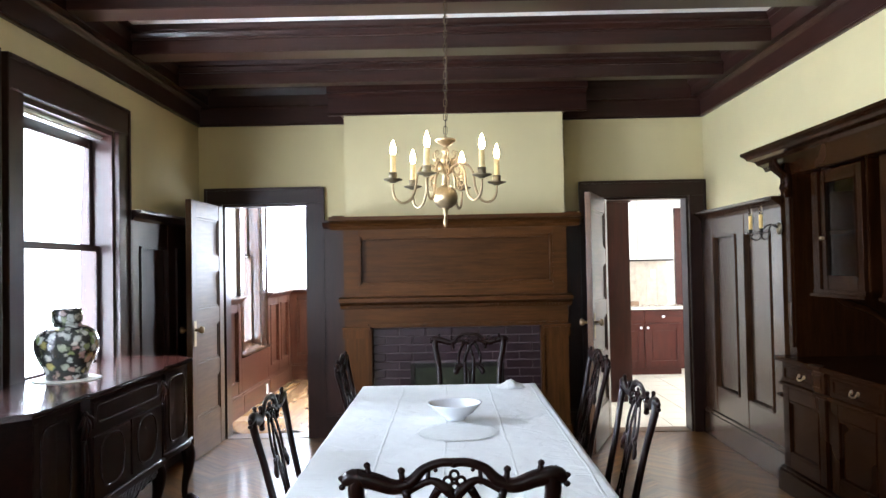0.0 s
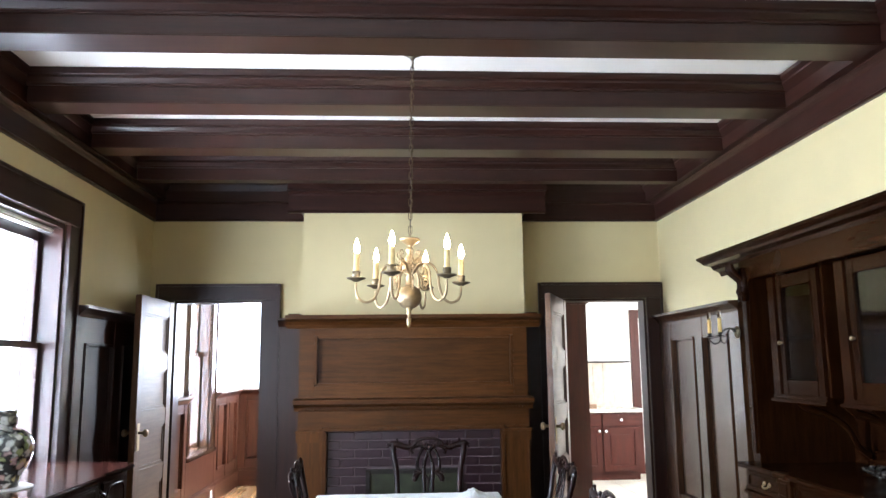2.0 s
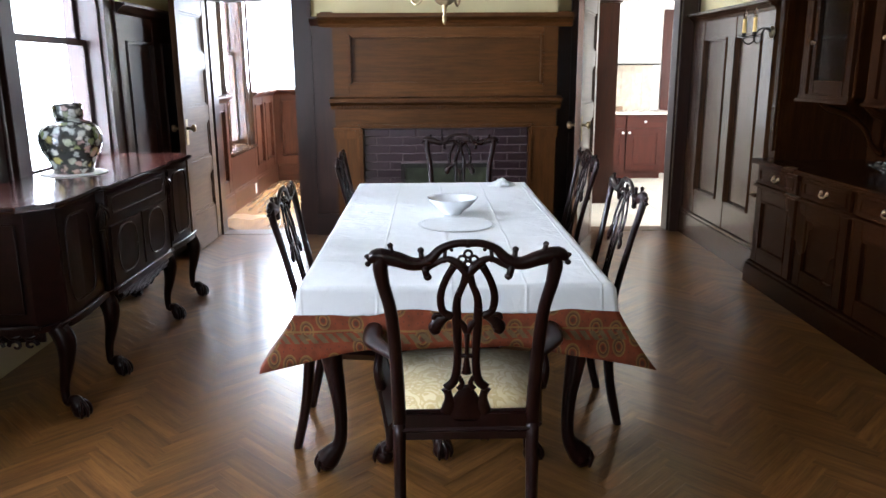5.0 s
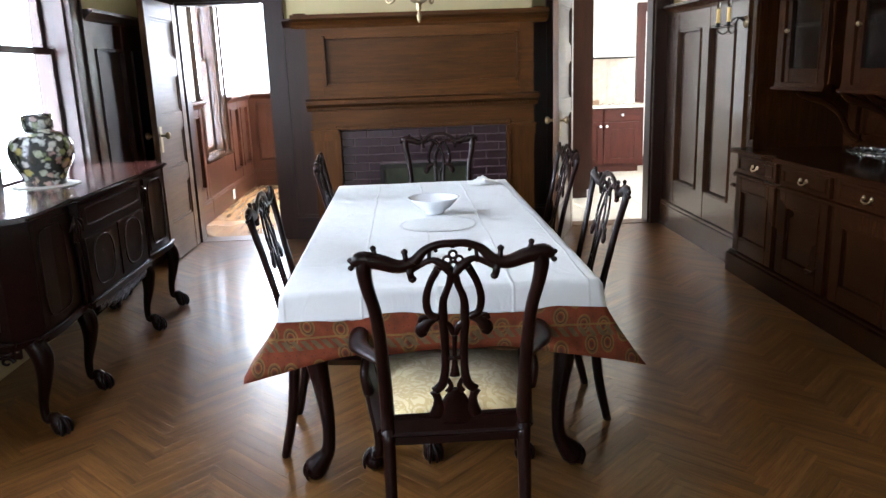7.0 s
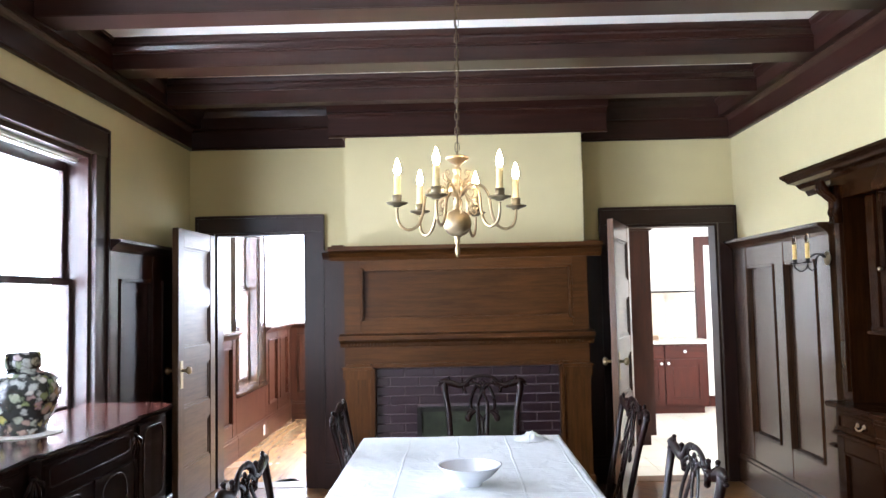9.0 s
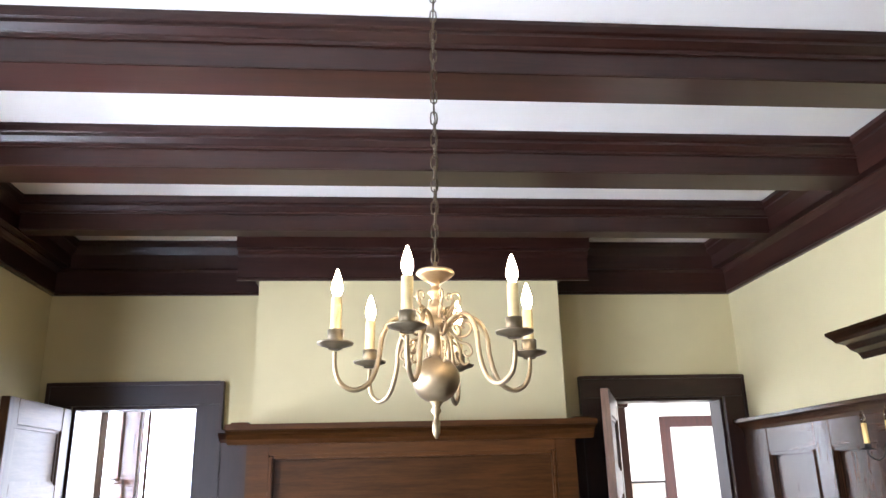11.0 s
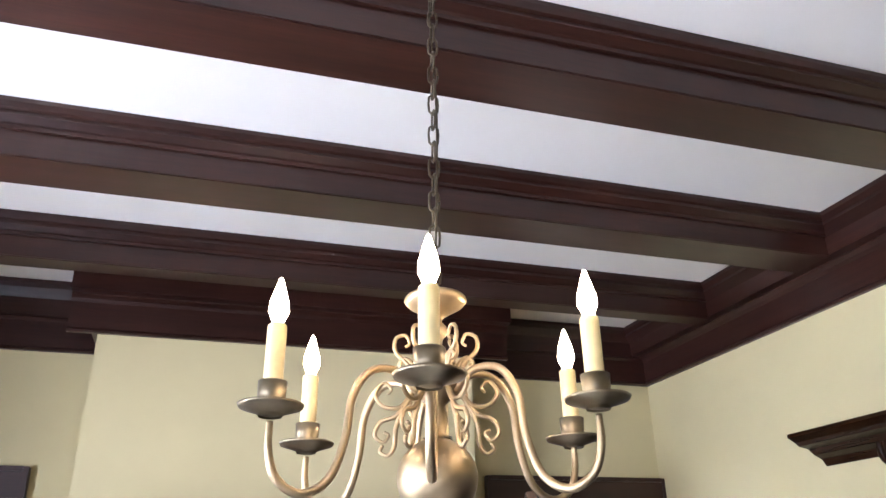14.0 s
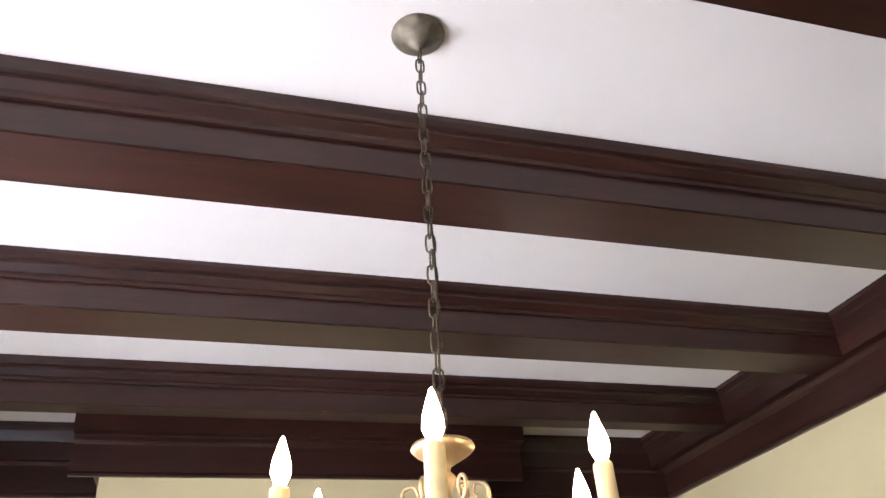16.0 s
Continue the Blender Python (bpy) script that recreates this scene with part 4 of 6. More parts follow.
def front_bead(y0, y1, z0, z1, x, arch=0.0, rad=0.006):
    """A raised bead round a field of the front, its corners rounded by arch."""
    pts, n = [], 48
    cy, cz, hy, hz = (y0 + y1) / 2, (z0 + z1) / 2, (y1 - y0) / 2, (z1 - z0) / 2
    p = 2.0 + 8.0 * (1 - arch)
    for k in range(n + 1):
        a = 2 * math.pi * k / n
        c, q = math.cos(a), math.sin(a)
        pts.append((x - SX, cy + hy * math.copysign(abs(c) ** (2 / p), c) - SY, cz + hz * math.copysign(abs(q) ** (2 / p), q), rad))
    return tube(bmesh.new(), pts, 6, 1)


def carved_drop(y, z, x, size):
    """A carved spray of leaves that hangs from a rosette."""
    bm = bmesh.new()
    lathe(bm, [(0, -0.012), (0.012, -0.01), (0.016, 0), (0.012, 0.01), (0, 0.012)], x - SX, y - SY, z, 10)
    for k in range(5):
        a = (k - 2) * 0.55
        tip_y, tip_z = y + math.sin(a) * size * 0.55, z - math.cos(a) * size
        tube(bm, [(x - SX, y - SY, z, 0.004), (x + 0.010 - SX, (y + tip_y) / 2 + 0.01 * (k - 2) - SY, (z + tip_z) / 2, 0.011), (x - SX, tip_y - SY, tip_z, 0.003)], 6, 4, 0.6, (1, 0, 0))
    return bm


part("drawer_bead", front_bead(3.94, 4.66, 0.80, 0.885, -1.412, 0.1, 0.0035), mahogany("Y"), sb, smooth=True)
for a, b in ((3.92, 4.27), (4.33, 4.68)):
    part("oval_bead", front_bead(a + 0.05, b - 0.05, 0.485, 0.725, -1.412, 0.9, 0.005), mahogany("Z"), sb, "carved oval bead", smooth=True)
for a, b in ((3.46, 3.76), (4.84, 5.16)):
    part("arched_bead", front_bead(a + 0.03, b - 0.03, 0.49, 0.87, -1.430, 0.6, 0.005), mahogany("Z"), sb, "carved arched bead", smooth=True)
for y in (3.845, 4.755):
    part("carved_drop", carved_drop(y, 0.86, -1.425, 0.13), mahogany("Z"), sb, "carved leaf drop on the post", smooth=True)
    part("post_rib", tube(bmesh.new(), [(-1.428 - SX, y - SY, 0.74, 0.012), (-1.422 - SX, y - SY, 0.6, 0.016), (-1.428 - SX, y - SY, 0.45, 0.010)], 8, 4), mahogany("Z"), sb, smooth=True)
bm = bmesh.new()
for (y0, y1) in ((3.36, 3.83), (3.86, 4.74), (4.77, 5.26)):
    ys = [y0 + (y1 - y0) * k / 12 for k in range(13)]
    tube(bm, [(front_x(y) + 0.012 - SX, y - SY, 0.437, 0.009) for y in ys], 8, 1, 1.0, (0, 0, 1))
part("base_bead", bm, mahogany("Y"), sb, "rounded bead above the apron", smooth=True)


def cabriole(bm, x, y, top, dx, dy, r=0.03):
    """A curved leg with a claw foot, its knee swelling towards dx, dy."""
    pts = [(x, y, top, r * 1.25), (x + dx * 0.6, y + dy * 0.6, top * 0.84, r * 1.3), (x + dx * 0.5, y + dy * 0.5, top * 0.62, r * 0.95), (x + dx * 0.05, y + dy * 0.05, top * 0.36, r * 0.62), (x + dx * 0.1, y + dy * 0.1, top * 0.18, r * 0.58), (x + dx * 0.7, y + dy * 0.7, 0.075, r * 0.9), (x + dx * 1.1, y + dy * 1.1, 0.045, r * 1.1)]
    tube(bm, pts, 8, 4)
    fx, fy = x + dx * 1.15, y + dy * 1.15
    lathe(bm, [(0, 0.0), (0.018, 0.001), (0.031, 0.014), (0.035, 0.032), (0.029, 0.052), (0.012, 0.066), (0, 0.068)], fx, fy, 0, 12)
    for k in range(4):
        a = math.atan2(dy, dx) + (k - 1.5) * 0.75
        c, s = math.cos(a), math.sin(a)
        tube(bm, [(fx + c * 0.010, fy + s * 0.010, 0.078, 0.009), (fx + c * 0.032, fy + s * 0.032, 0.056, 0.010), (fx + c * 0.041, fy + s * 0.041, 0.030, 0.008), (fx + c * 0.037, fy + s * 0.037, 0.006, 0.005)], 6, 3)
    return bm


for y in (3.40, 3.87, 4.73, 5.22):
    bm = cabriole(bmesh.new(), -1.47 - SX, y - SY, 0.42, 0.05, 0.0, 0.034)
    part("leg", bm, mahogany("Z"), sb, "carved cabriole leg with a claw foot", smooth=True)
for y in (3.40, 5.22):
    part("leg", cabriole(bmesh.new(), -1.88 - SX, y - SY, 0.42, 0.02, 0.0, 0.034), mahogany("Z"), sb, "carved cabriole leg with a claw foot", smooth=True)
bm = bmesh.new()
for i in range(40):
    y = 3.96 + i * 0.017
    d = 0.012 * noise.noise(Vector((i * 0.9, 2.0, 5.0))) + 0.05 * (0.55 + 0.45 * math.cos((y - 4.30) / 0.36 * math.pi * 1.0)) + 0.02 + 0.006 * math.sin(i * 1.3)
    tube(bm, [(-1.43 - SX, y - SY, 0.415, 0.018), (-1.42 - SX, y - SY, 0.40 - d * 0.5, 0.017), (-1.43 - SX, y - SY, 0.40 - d, 0.009)], 6, 2)
box(bm, -1.45 - SX, -1.43 - SX, 3.93 - SY, 4.67 - SY, 0.35, 0.41)
part("carved_apron", bm, mahogany("Y"), sb, "leaf-carved apron", smooth=True)
bm = bmesh.new()
box(bm, -1.90 - SX, -1.50 - SX, 3.350 - SY, 3.365 - SY, 0.365, 0.41)
for x, w, h in ((-1.83, 1, 0.050), (-1.755, -1, 0.060), (-1.70, 1, 0.066), (-1.62, -1, 0.056), (-1.555, 1, 0.046)):
    curl = [(x + w * 0.030 * math.cos(q * 0.75) * (1 - q * 0.10) - SX, 3.342 - SY, 0.372 - h * 0.35 + h * 0.5 * math.sin(q * 0.75) * (1 - q * 0.10), 0.010 - q * 0.0007) for q in range(9)]
    tube(bm, curl, 7, 3, 0.8)
    tube(bm, [(x - 0.035 - SX, 3.340 - SY, 0.405, 0.010), (x - SX, 3.334 - SY, 0.392, 0.014), (x + 0.035 - SX, 3.340 - SY, 0.402, 0.008)], 7, 3)
part("carved_apron", bm, mahogany("X"), sb, "scroll-carved apron of the end", smooth=True)
part("base_bead", tube(bmesh.new(), [(-1.93 - SX, 3.322 - SY, 0.437, 0.011), (-1.50 - SX, 3.322 - SY, 0.437, 0.011)], 8, 1), mahogany("X"), sb, "rounded bead above the apron", smooth=True)
part("end_panel_bead", tube(bmesh.new(), [(x - SX, 3.337 - SY, z, 0.005) for x, z in ((-1.88, 0.49), (-1.56, 0.49), (-1.56, 0.87), (-1.88, 0.87), (-1.88, 0.49))], 6, 1), mahogany("X"), sb, smooth=True)

# ---- ginger jar on its mat ----
m, nt, b = nodes_of("floral_glaze")
tc = add(nt, "ShaderNodeTexCoord")
vo = add(nt, "ShaderNodeTexVoronoi", Scale=25.0, Randomness=1.0)
ns = add(nt, "ShaderNodeTexNoise", Scale=13.0, Detail=3.0)
nt.links.new(tc.outputs["Object"], vo.inputs["Vector"])
nt.links.new(tc.outputs["Object"], ns.inputs["Vector"])
hue = ramp(nt, [(0.35, (0.60, 0.62, 0.58)), (0.42, (0.55, 0.36, 0.34)), (0.55, (0.55, 0.46, 0.16)), (0.68, (0.22, 0.30, 0.14)), (0.8, (0.72, 0.68, 0.62))])
nt.links.new(vo.outputs["Color"], hue.inputs[0])
shape = ramp(nt, [(0.0, (1.0, 1.0, 1.0)), (0.42, (0.7, 0.7, 0.7)), (0.62, (0.03, 0.03, 0.03))])
wob = add(nt, "ShaderNodeTexNoise", Scale=38.0, Detail=4.0)
nt.links.new(tc.outputs["Object"], wob.inputs["Vector"])
wv = add(nt, "ShaderNodeVectorMath")
wv.operation = "MULTIPLY_ADD"
wv.inputs[1].default_value = (0.045, 0.045, 0.045)
nt.links.new(wob.outputs["Color"], wv.inputs[0])
nt.links.new(tc.outputs["Object"], wv.inputs[2])
nt.links.new(wv.outputs[0], vo.inputs["Vector"])
nt.links.new(vo.outputs["Distance"], shape.inputs[0])
dark = ramp(nt, [(0.28, (0.0, 0.0, 0.0)), (0.34, (1, 1, 1))])
nt.links.new(ns.outputs[0], dark.inputs[0])
both = add(nt, "ShaderNodeMath")
both.operation = "MULTIPLY"
nt.links.new(dark.outputs[0], both.inputs[0])
nt.links.new(shape.outputs[0], both.inputs[1])
mixc = add(nt, "ShaderNodeMix")
mixc.data_type = "RGBA"
mixc.inputs["A"].default_value = (0.014, 0.016, 0.016, 1)
nt.links.new(both.outputs[0], mixc.inputs["Factor"])
nt.links.new(hue.outputs[0], mixc.inputs["B"])
nt.links.new(mixc.outputs["Result"], b.inputs["Base Color"])
b.inputs["Roughness"].default_value = 0.14
b.inputs["Coat Weight"].default_value = 0.5
FLORAL = m
jar = thing("ginger_jar", (-1.75, 4.33, 0.956), "black ginger jar with pale blossoms on the sideboard", "jar")
part("body", lathe(bmesh.new(), [(0, 0), (0.098, 0), (0.10, 0.012), (0.11, 0.05), (0.138, 0.10), (0.155, 0.155), (0.155, 0.195), (0.140, 0.235), (0.105, 0.262), (0.07, 0.272), (0.066, 0.285), (0, 0.285)], n=36), FLORAL, jar, smooth=True)
part("lid", lathe(bmesh.new(), [(0.0, 0.283), (0.070, 0.283), (0.074, 0.288), (0.075, 0.345), (0.068, 0.356), (0.03, 0.36), (0, 0.361)], n=32), FLORAL, jar, "domed lid", smooth=True)
mt = part("round_mat", lathe(bmesh.new(), [(0, 0.0), (0.16, 0.0), (0.165, 0.003), (0.16, 0.005), (0, 0.005)], -1.75, 4.33, 0.9505, 36), plain("lace", (0.75, 0.73, 0.68), 0.8), None, "round pale mat under the ginger jar")
tagged(mt, category="mat")

# ---- dining table ----
TX0, TX1, TY0, TY1, TZ = -0.285, 0.70, 2.68, 4.93, 0.778
tb = thing("dining_table", (0.207, 3.815, 0), "mahogany dining table with cabriole legs under its cloths", "table")
part("tabletop", boxes((TX0 - 0.207, TX1 - 0.207, TY0 - 3.815, TY1 - 3.815, TZ - 0.03, TZ)), mahogany("Y"), tb, bevel=0.008)
part("apron", boxes((-0.43, 0.43, -1.07, -1.045, 0.65, 0.745), (-0.43, 0.43, 1.045, 1.07, 0.65, 0.745), (-0.43, -0.405, -1.045, 1.045, 0.65, 0.745), (0.405, 0.43, -1.045, 1.045, 0.65, 0.745)), mahogany("Y"), tb)
for sx in (-1, 1):
    for sy in (-1, 1):
        part("leg", cabriole(bmesh.new(), sx * 0.42, sy * 0.98 + (0.06 if sy < 0 else -0.06) , 0.745, sx * 0.055, sy * -0.02 + sx * 0, 0.042), mahogany("Z"), tb, "cabriole leg with a ball-and-claw foot", smooth=True)


def cloth(name, z, drop, seed, flare, mat, label, thick=0.0015, corner=0.5, wave=0.012, inset=0.0, power=2.0):
    """A cloth over the tabletop: a creased top and a hanging, rippled skirt with longer corners."""
    rnd = random.Random(seed)
    cx, cy, hx, hy = 0.207, 3.815, (TX1 - TX0) / 2 + 0.004 - inset, (TY1 - TY0) / 2 + 0.004 - inset
    bm = bmesh.new()
    nx, ny = 64, 136
    top, flat = {}, {}

    def height(x, y):
        h = 0.0022 * noise.noise(Vector((x * 5, y * 5, seed))) + 0.0014 * noise.noise(Vector((x * 17, y * 17, seed)))
        edge = math.exp(-(y - cy + hy) / 0.22)
        h += 0.006 * edge * (abs(noise.noise(Vector((x * 26, y * 6, seed + 4)))) if inset else 0.0)
        for gx in (cx - 0.25, cx + 0.25):
            h += 0.0006 * math.exp(-((x - gx) / 0.016) ** 2)
        for gy in (3.05, 3.45, 3.9, 4.35, 4.7):
            h += 0.0006 * math.exp(-((y - gy) / 0.016) ** 2)
        return h

    for i in range(nx + 1):
        for j in range(ny + 1):
            x, y = cx + hx * (2 * i / nx - 1), cy + hy * (2 * j / ny - 1)
            top[i, j] = bm.verts.new((x - cx, y - cy, z + height(x, y)))
    for i in range(nx):
        for j in range(ny):
            bm.faces.new((top[i, j], top[i + 1, j], top[i + 1, j + 1], top[i, j + 1]))
    loop = [(i, 0) for i in range(nx)] + [(nx, j) for j in range(ny)] + [(i, ny) for i in range(nx, 0, -1)] + [(0, j) for j in range(ny, 0, -1)]
    prev = [top[k] for k in loop]
    first = [v.co.copy() for v in prev]
    rows = 10
    for r in range(1, rows + 1):
        s = r / rows
        ring = []
        for q, c in enumerate(first):
            dx, dy = hx - abs(c.x), hy - abs(c.y)
            near = math.exp(-(dx + dy) / 0.15)
            ox = math.copysign(1, c.x) * (1 if dx < 1e-4 else near)
            oy = math.copysign(1, c.y) * (1 if dy < 1e-4 else near)
            arc = q * 0.0168
            ripple = wave * s * s * (math.sin(arc * 11 + seed) + 0.6 * math.sin(arc * 23 + 2 * seed)) * (1 - near * 0.6)
            out = 0.006 + flare * s ** power + ripple + near * flare * 0.9 * s ** power
            ripple += (0.004 * s * noise.noise(Vector((c.x * 14 + 3, c.y * 14, s * 2 + seed))) + 0.003 * s * abs(noise.noise(Vector((c.x * 30, c.y * 30, s + seed)))))
            low = drop * s * (1 + corner * near) + 0.35 * wave * s * math.sin(arc * 5.0 + seed)
            vert = bm.verts.new((c.x + ox * out, c.y + oy * out, c.z - 0.004 * min(1, s * 3) - low))
            flat[vert] = (c.x + ox * low, c.y + oy * low)
            ring.append(vert)
        n = len(ring)
        for q in range(n):
            bm.faces.new((prev[q], prev[(q + 1) % n], ring[(q + 1) % n], ring[q]))
        prev = ring
    uv = bm.loops.layers.uv.new("flat")
    for face in bm.faces:
        for lp in face.loops:
            lp[uv].uv = flat.get(lp.vert, (lp.vert.co.x, lp.vert.co.y))
    ob = part(name, bm, mat, None, label, smooth=True)
    ob.location = (cx, cy, 0)
    mod = ob.modifiers.new("thickness", "SOLIDIFY")
    mod.thickness, mod.offset = thick, 1.0
    return tagged(ob, category="tablecloth")


def cloth_material(name, base, folds=True):
    m, nt, b = nodes_of(name)
    tc = add(nt, "ShaderNodeTexCoord")
    n1 = add(nt, "ShaderNodeTexNoise", Scale=3.0, Detail=4.0)
    n2 = add(nt, "ShaderNodeTexNoise", Scale=260.0, Detail=2.0)
    for n in (n1, n2):
        nt.links.new(tc.outputs["Object"], n.inputs["Vector"])
    r = ramp(nt, [(0.3, tuple(c * 0.93 for c in base)), (0.7, base)])
    nt.links.new(n1.outputs[0], r.inputs[0])
    nt.links.new(r.outputs[0], b.inputs["Base Color"])
    b.inputs["Roughness"].default_value = 0.85
    b.inputs["Sheen Weight"].default_value = 0.2
    warp = add(nt, "ShaderNodeTexNoise", Scale=2.2, Detail=3.0)
    nt.links.new(tc.outputs["Object"], warp.inputs["Vector"])
    sc = add(nt, "ShaderNodeVectorMath")
    sc.operation = "SCALE"
    sc.inputs[3].default_value = 0.03
    nt.links.new(warp.outputs["Color"], sc.inputs[0])
    sm = add(nt, "ShaderNodeVectorMath")
    sm.operation = "ADD"
    nt.links.new(sc.outputs[0], sm.inputs[0])
    nt.links.new(tc.outputs["Object"], sm.inputs[1])
    fold = add(nt, "ShaderNodeTexBrick", Scale=1.0)
    fold.offset, fold.inputs["Mortar Size"].default_value, fold.inputs["Mortar Smooth"].default_value = 0.0, 0.007, 1.0
    fold.inputs["Brick Width"].default_value, fold.inputs["Row Height"].default_value = 0.245, 0.40
    nt.links.new(sm.outputs[0], fold.inputs["Vector"])
    wr = add(nt, "ShaderNodeTexNoise", Scale=9.0, Detail=5.0, Distortion=1.2)
    nt.links.new(sm.outputs[0], wr.inputs["Vector"])
    tot = add(nt, "ShaderNodeMath")
    tot.operation = "MULTIPLY_ADD"
    tot.inputs[1].default_value = 0.24
    nt.links.new(fold.outputs["Fac"], tot.inputs[0])
    nt.links.new(wr.outputs[0], tot.inputs[2])
    b1 = add(nt, "ShaderNodeBump", Strength=0.8, Distance=0.009)
    nt.links.new(tot.outputs[0], b1.inputs["Height"])
    b2 = add(nt, "ShaderNodeBump", Strength=0.25, Distance=0.0006)
    nt.links.new(n2.outputs[0], b2.inputs["Height"])
    nt.links.new(b1.outputs[0], b2.inputs["Normal"])
    nt.links.new(b2.outputs[0], b.inputs["Normal"])
    return m


def printed_cloth():
    """Rust cloth with ringed medallions, small dots and a hem band of little blocks."""
    m, nt, b = nodes_of("printed_cotton")
    link = nt.links.new

    def math2(op, p, q):
        n = add(nt, "ShaderNodeMath")
        n.operation = op
        for i, v in enumerate((p, q)):
            if isinstance(v, (int, float)):
                n.inputs[i].default_value = v
            elif v is not None:
                link(v, n.inputs[i])
        return n.outputs[0]

    def blend(fac, p, q):
        n = add(nt, "ShaderNodeMix")
        n.data_type = "RGBA"
        link(fac, n.inputs["Factor"])
        for key, v in (("A", p), ("B", q)):
            if isinstance(v, tuple):
                n.inputs[key].default_value = (*v, 1)
            else:
                link(v, n.inputs[key])
        return n.outputs["Result"]

    uv = add(nt, "ShaderNodeTexCoord").outputs["UV"]
    vo = add(nt, "ShaderNodeTexVoronoi", Scale=12.5, Randomness=0.75)
    vo.voronoi_dimensions = "2D"
    link(uv, vo.inputs["Vector"])
    rust, gold, dark, olive = (0.105, 0.021, 0.0065), (0.125, 0.066, 0.017), (0.050, 0.016, 0.008), (0.085, 0.045, 0.014)
    ring = ramp(nt, [(0.0, dark), (0.09, rust), (0.15, gold), (0.20, dark), (0.245, olive), (0.30, gold), (0.345, rust)])
    link(vo.outputs["Distance"], ring.inputs[0])
    ring.color_ramp.interpolation = "CONSTANT"
    v2 = add(nt, "ShaderNodeTexVoronoi", Scale=42.0, Randomness=0.5)
    v2.voronoi_dimensions = "2D"
    link(uv, v2.inputs["Vector"])
    dots = ramp(nt, [(0.0, dark), (0.20, (0.115, 0.022, 0.007)), (0.34, rust)])
    link(v2.outputs["Distance"], dots.inputs[0])
    inside = ramp(nt, [(0.34, (0, 0, 0)), (0.36, (1, 1, 1))])
    link(vo.outputs["Distance"], inside.inputs[0])
    field = blend(inside.outputs[0], ring.outputs[0], dots.outputs[0])
    xyz = add(nt, "ShaderNodeSeparateXYZ")
    link(uv, xyz.inputs[0])
    ax = math2("SUBTRACT", math2("ABSOLUTE", xyz.outputs[0], None), (TX1 - TX0) / 2)
    ay = math2("SUBTRACT", math2("ABSOLUTE", xyz.outputs[1], None), (TY1 - TY0) / 2)
    hang = math2("MAXIMUM", ax, ay)
    run = math2("ADD", xyz.outputs[0], xyz.outputs[1])
    blocks = math2("GREATER_THAN", math2("FRACT", math2("MULTIPLY", run, 27.0), None), 0.42)
    band = math2("MULTIPLY", math2("GREATER_THAN", hang, 0.136), math2("LESS_THAN", hang, 0.162))
    hem = blend(math2("MULTIPLY", band, blocks), field, (0.075, 0.050, 0.022))
    lines = math2("LESS_THAN", math2("ABSOLUTE", math2("SUBTRACT", hang, 0.129), None), 0.003)
    hem = blend(lines, hem, (0.125, 0.066, 0.017))
    fade = add(nt, "ShaderNodeTexNoise", Scale=22.0, Detail=4.0)
    link(uv, fade.inputs["Vector"])
    v = add(nt, "ShaderNodeMapRange", From_Min=0.3, From_Max=0.7, To_Min=0.72, To_Max=1.25)
    link(fade.outputs[0], v.inputs[0])
    hsv = add(nt, "ShaderNodeHueSaturation")
    link(v.outputs[0], hsv.inputs["Value"])
    link(hem, hsv.inputs["Color"])
    link(hsv.outputs[0], b.inputs["Base Color"])
    b.inputs["Roughness"].default_value = 0.8
    b.inputs["Specular IOR Level"].default_value = 0.2
    weave = add(nt, "ShaderNodeTexNoise", Scale=300.0, Detail=2.0)
    link(uv, weave.inputs["Vector"])
    bump(nt, b, weave.outputs[0], 0.2, 0.0006)
    return m


LINEN = cloth_material("white_linen", (0.57, 0.585, 0.585))
cloth("printed_tablecloth", TZ + 0.004, 0.175, 3, 0.066, printed_cloth(), "rust-red printed tablecloth with medallions under the white cloth", corner=0.35, wave=0.016, power=1.4)
cloth("white_tablecloth", TZ + 0.010, 0.085, 7, 0.008, LINEN, "creased white linen tablecloth over the printed one", corner=0.18, wave=0.0012, inset=-0.013, power=1.0)

bowl = thing("serving_bowl", (0.235, 3.93, TZ + 0.013), "white glazed bowl on the white tablecloth", "bowl")
part("bowl_body", lathe(bmesh.new(), [(0, 0), (0.045, 0), (0.048, 0.008), (0.05, 0.012), (0.085, 0.035), (0.118, 0.07), (0.125, 0.078), (0.12, 0.078), (0.112, 0.071), (0.08, 0.040), (0.045, 0.018), (0, 0.014)], n=48), PORCELAIN, bowl, smooth=True)

# the doily: a thin round of linen with a scalloped, slightly lifted edge
DX, DY, DZ = 0.243, 3.655, TZ + 0.0150
LACE = plain("pale_lace", (0.57, 0.585, 0.585), 0.9, scale=40, vary=0.05)
bm = bmesh.new()
rings = []
for q in range(9):
    rad = 0.160 * q / 8
    rings.append([bm.verts.new((DX + rad * math.cos(2 * math.pi * k / 48), DY + rad * math.sin(2 * math.pi * k / 48), DZ + 0.0012 + 0.0022 * max(0.0, noise.noise(Vector((rad * 40, k * 0.35, 2.0)))) - (0.0004 if q == 8 else 0.0))) for k in range(48)] if q else [bm.verts.new((DX, DY, DZ + 0.0012))])
for k in range(48):
    bm.faces.new((rings[0][0], rings[1][k], rings[1][(k + 1) % 48]))
for lo, hi in zip(rings[1:], rings[2:]):
    for k in range(48):
        bm.faces.new((lo[k], hi[k], hi[(k + 1) % 48], lo[(k + 1) % 48]))
dl = part("lace_doily", bm, LACE, None, "round white lace doily beside the white bowl", smooth=True)
tagged(dl, category="doily")
bm = bmesh.new()
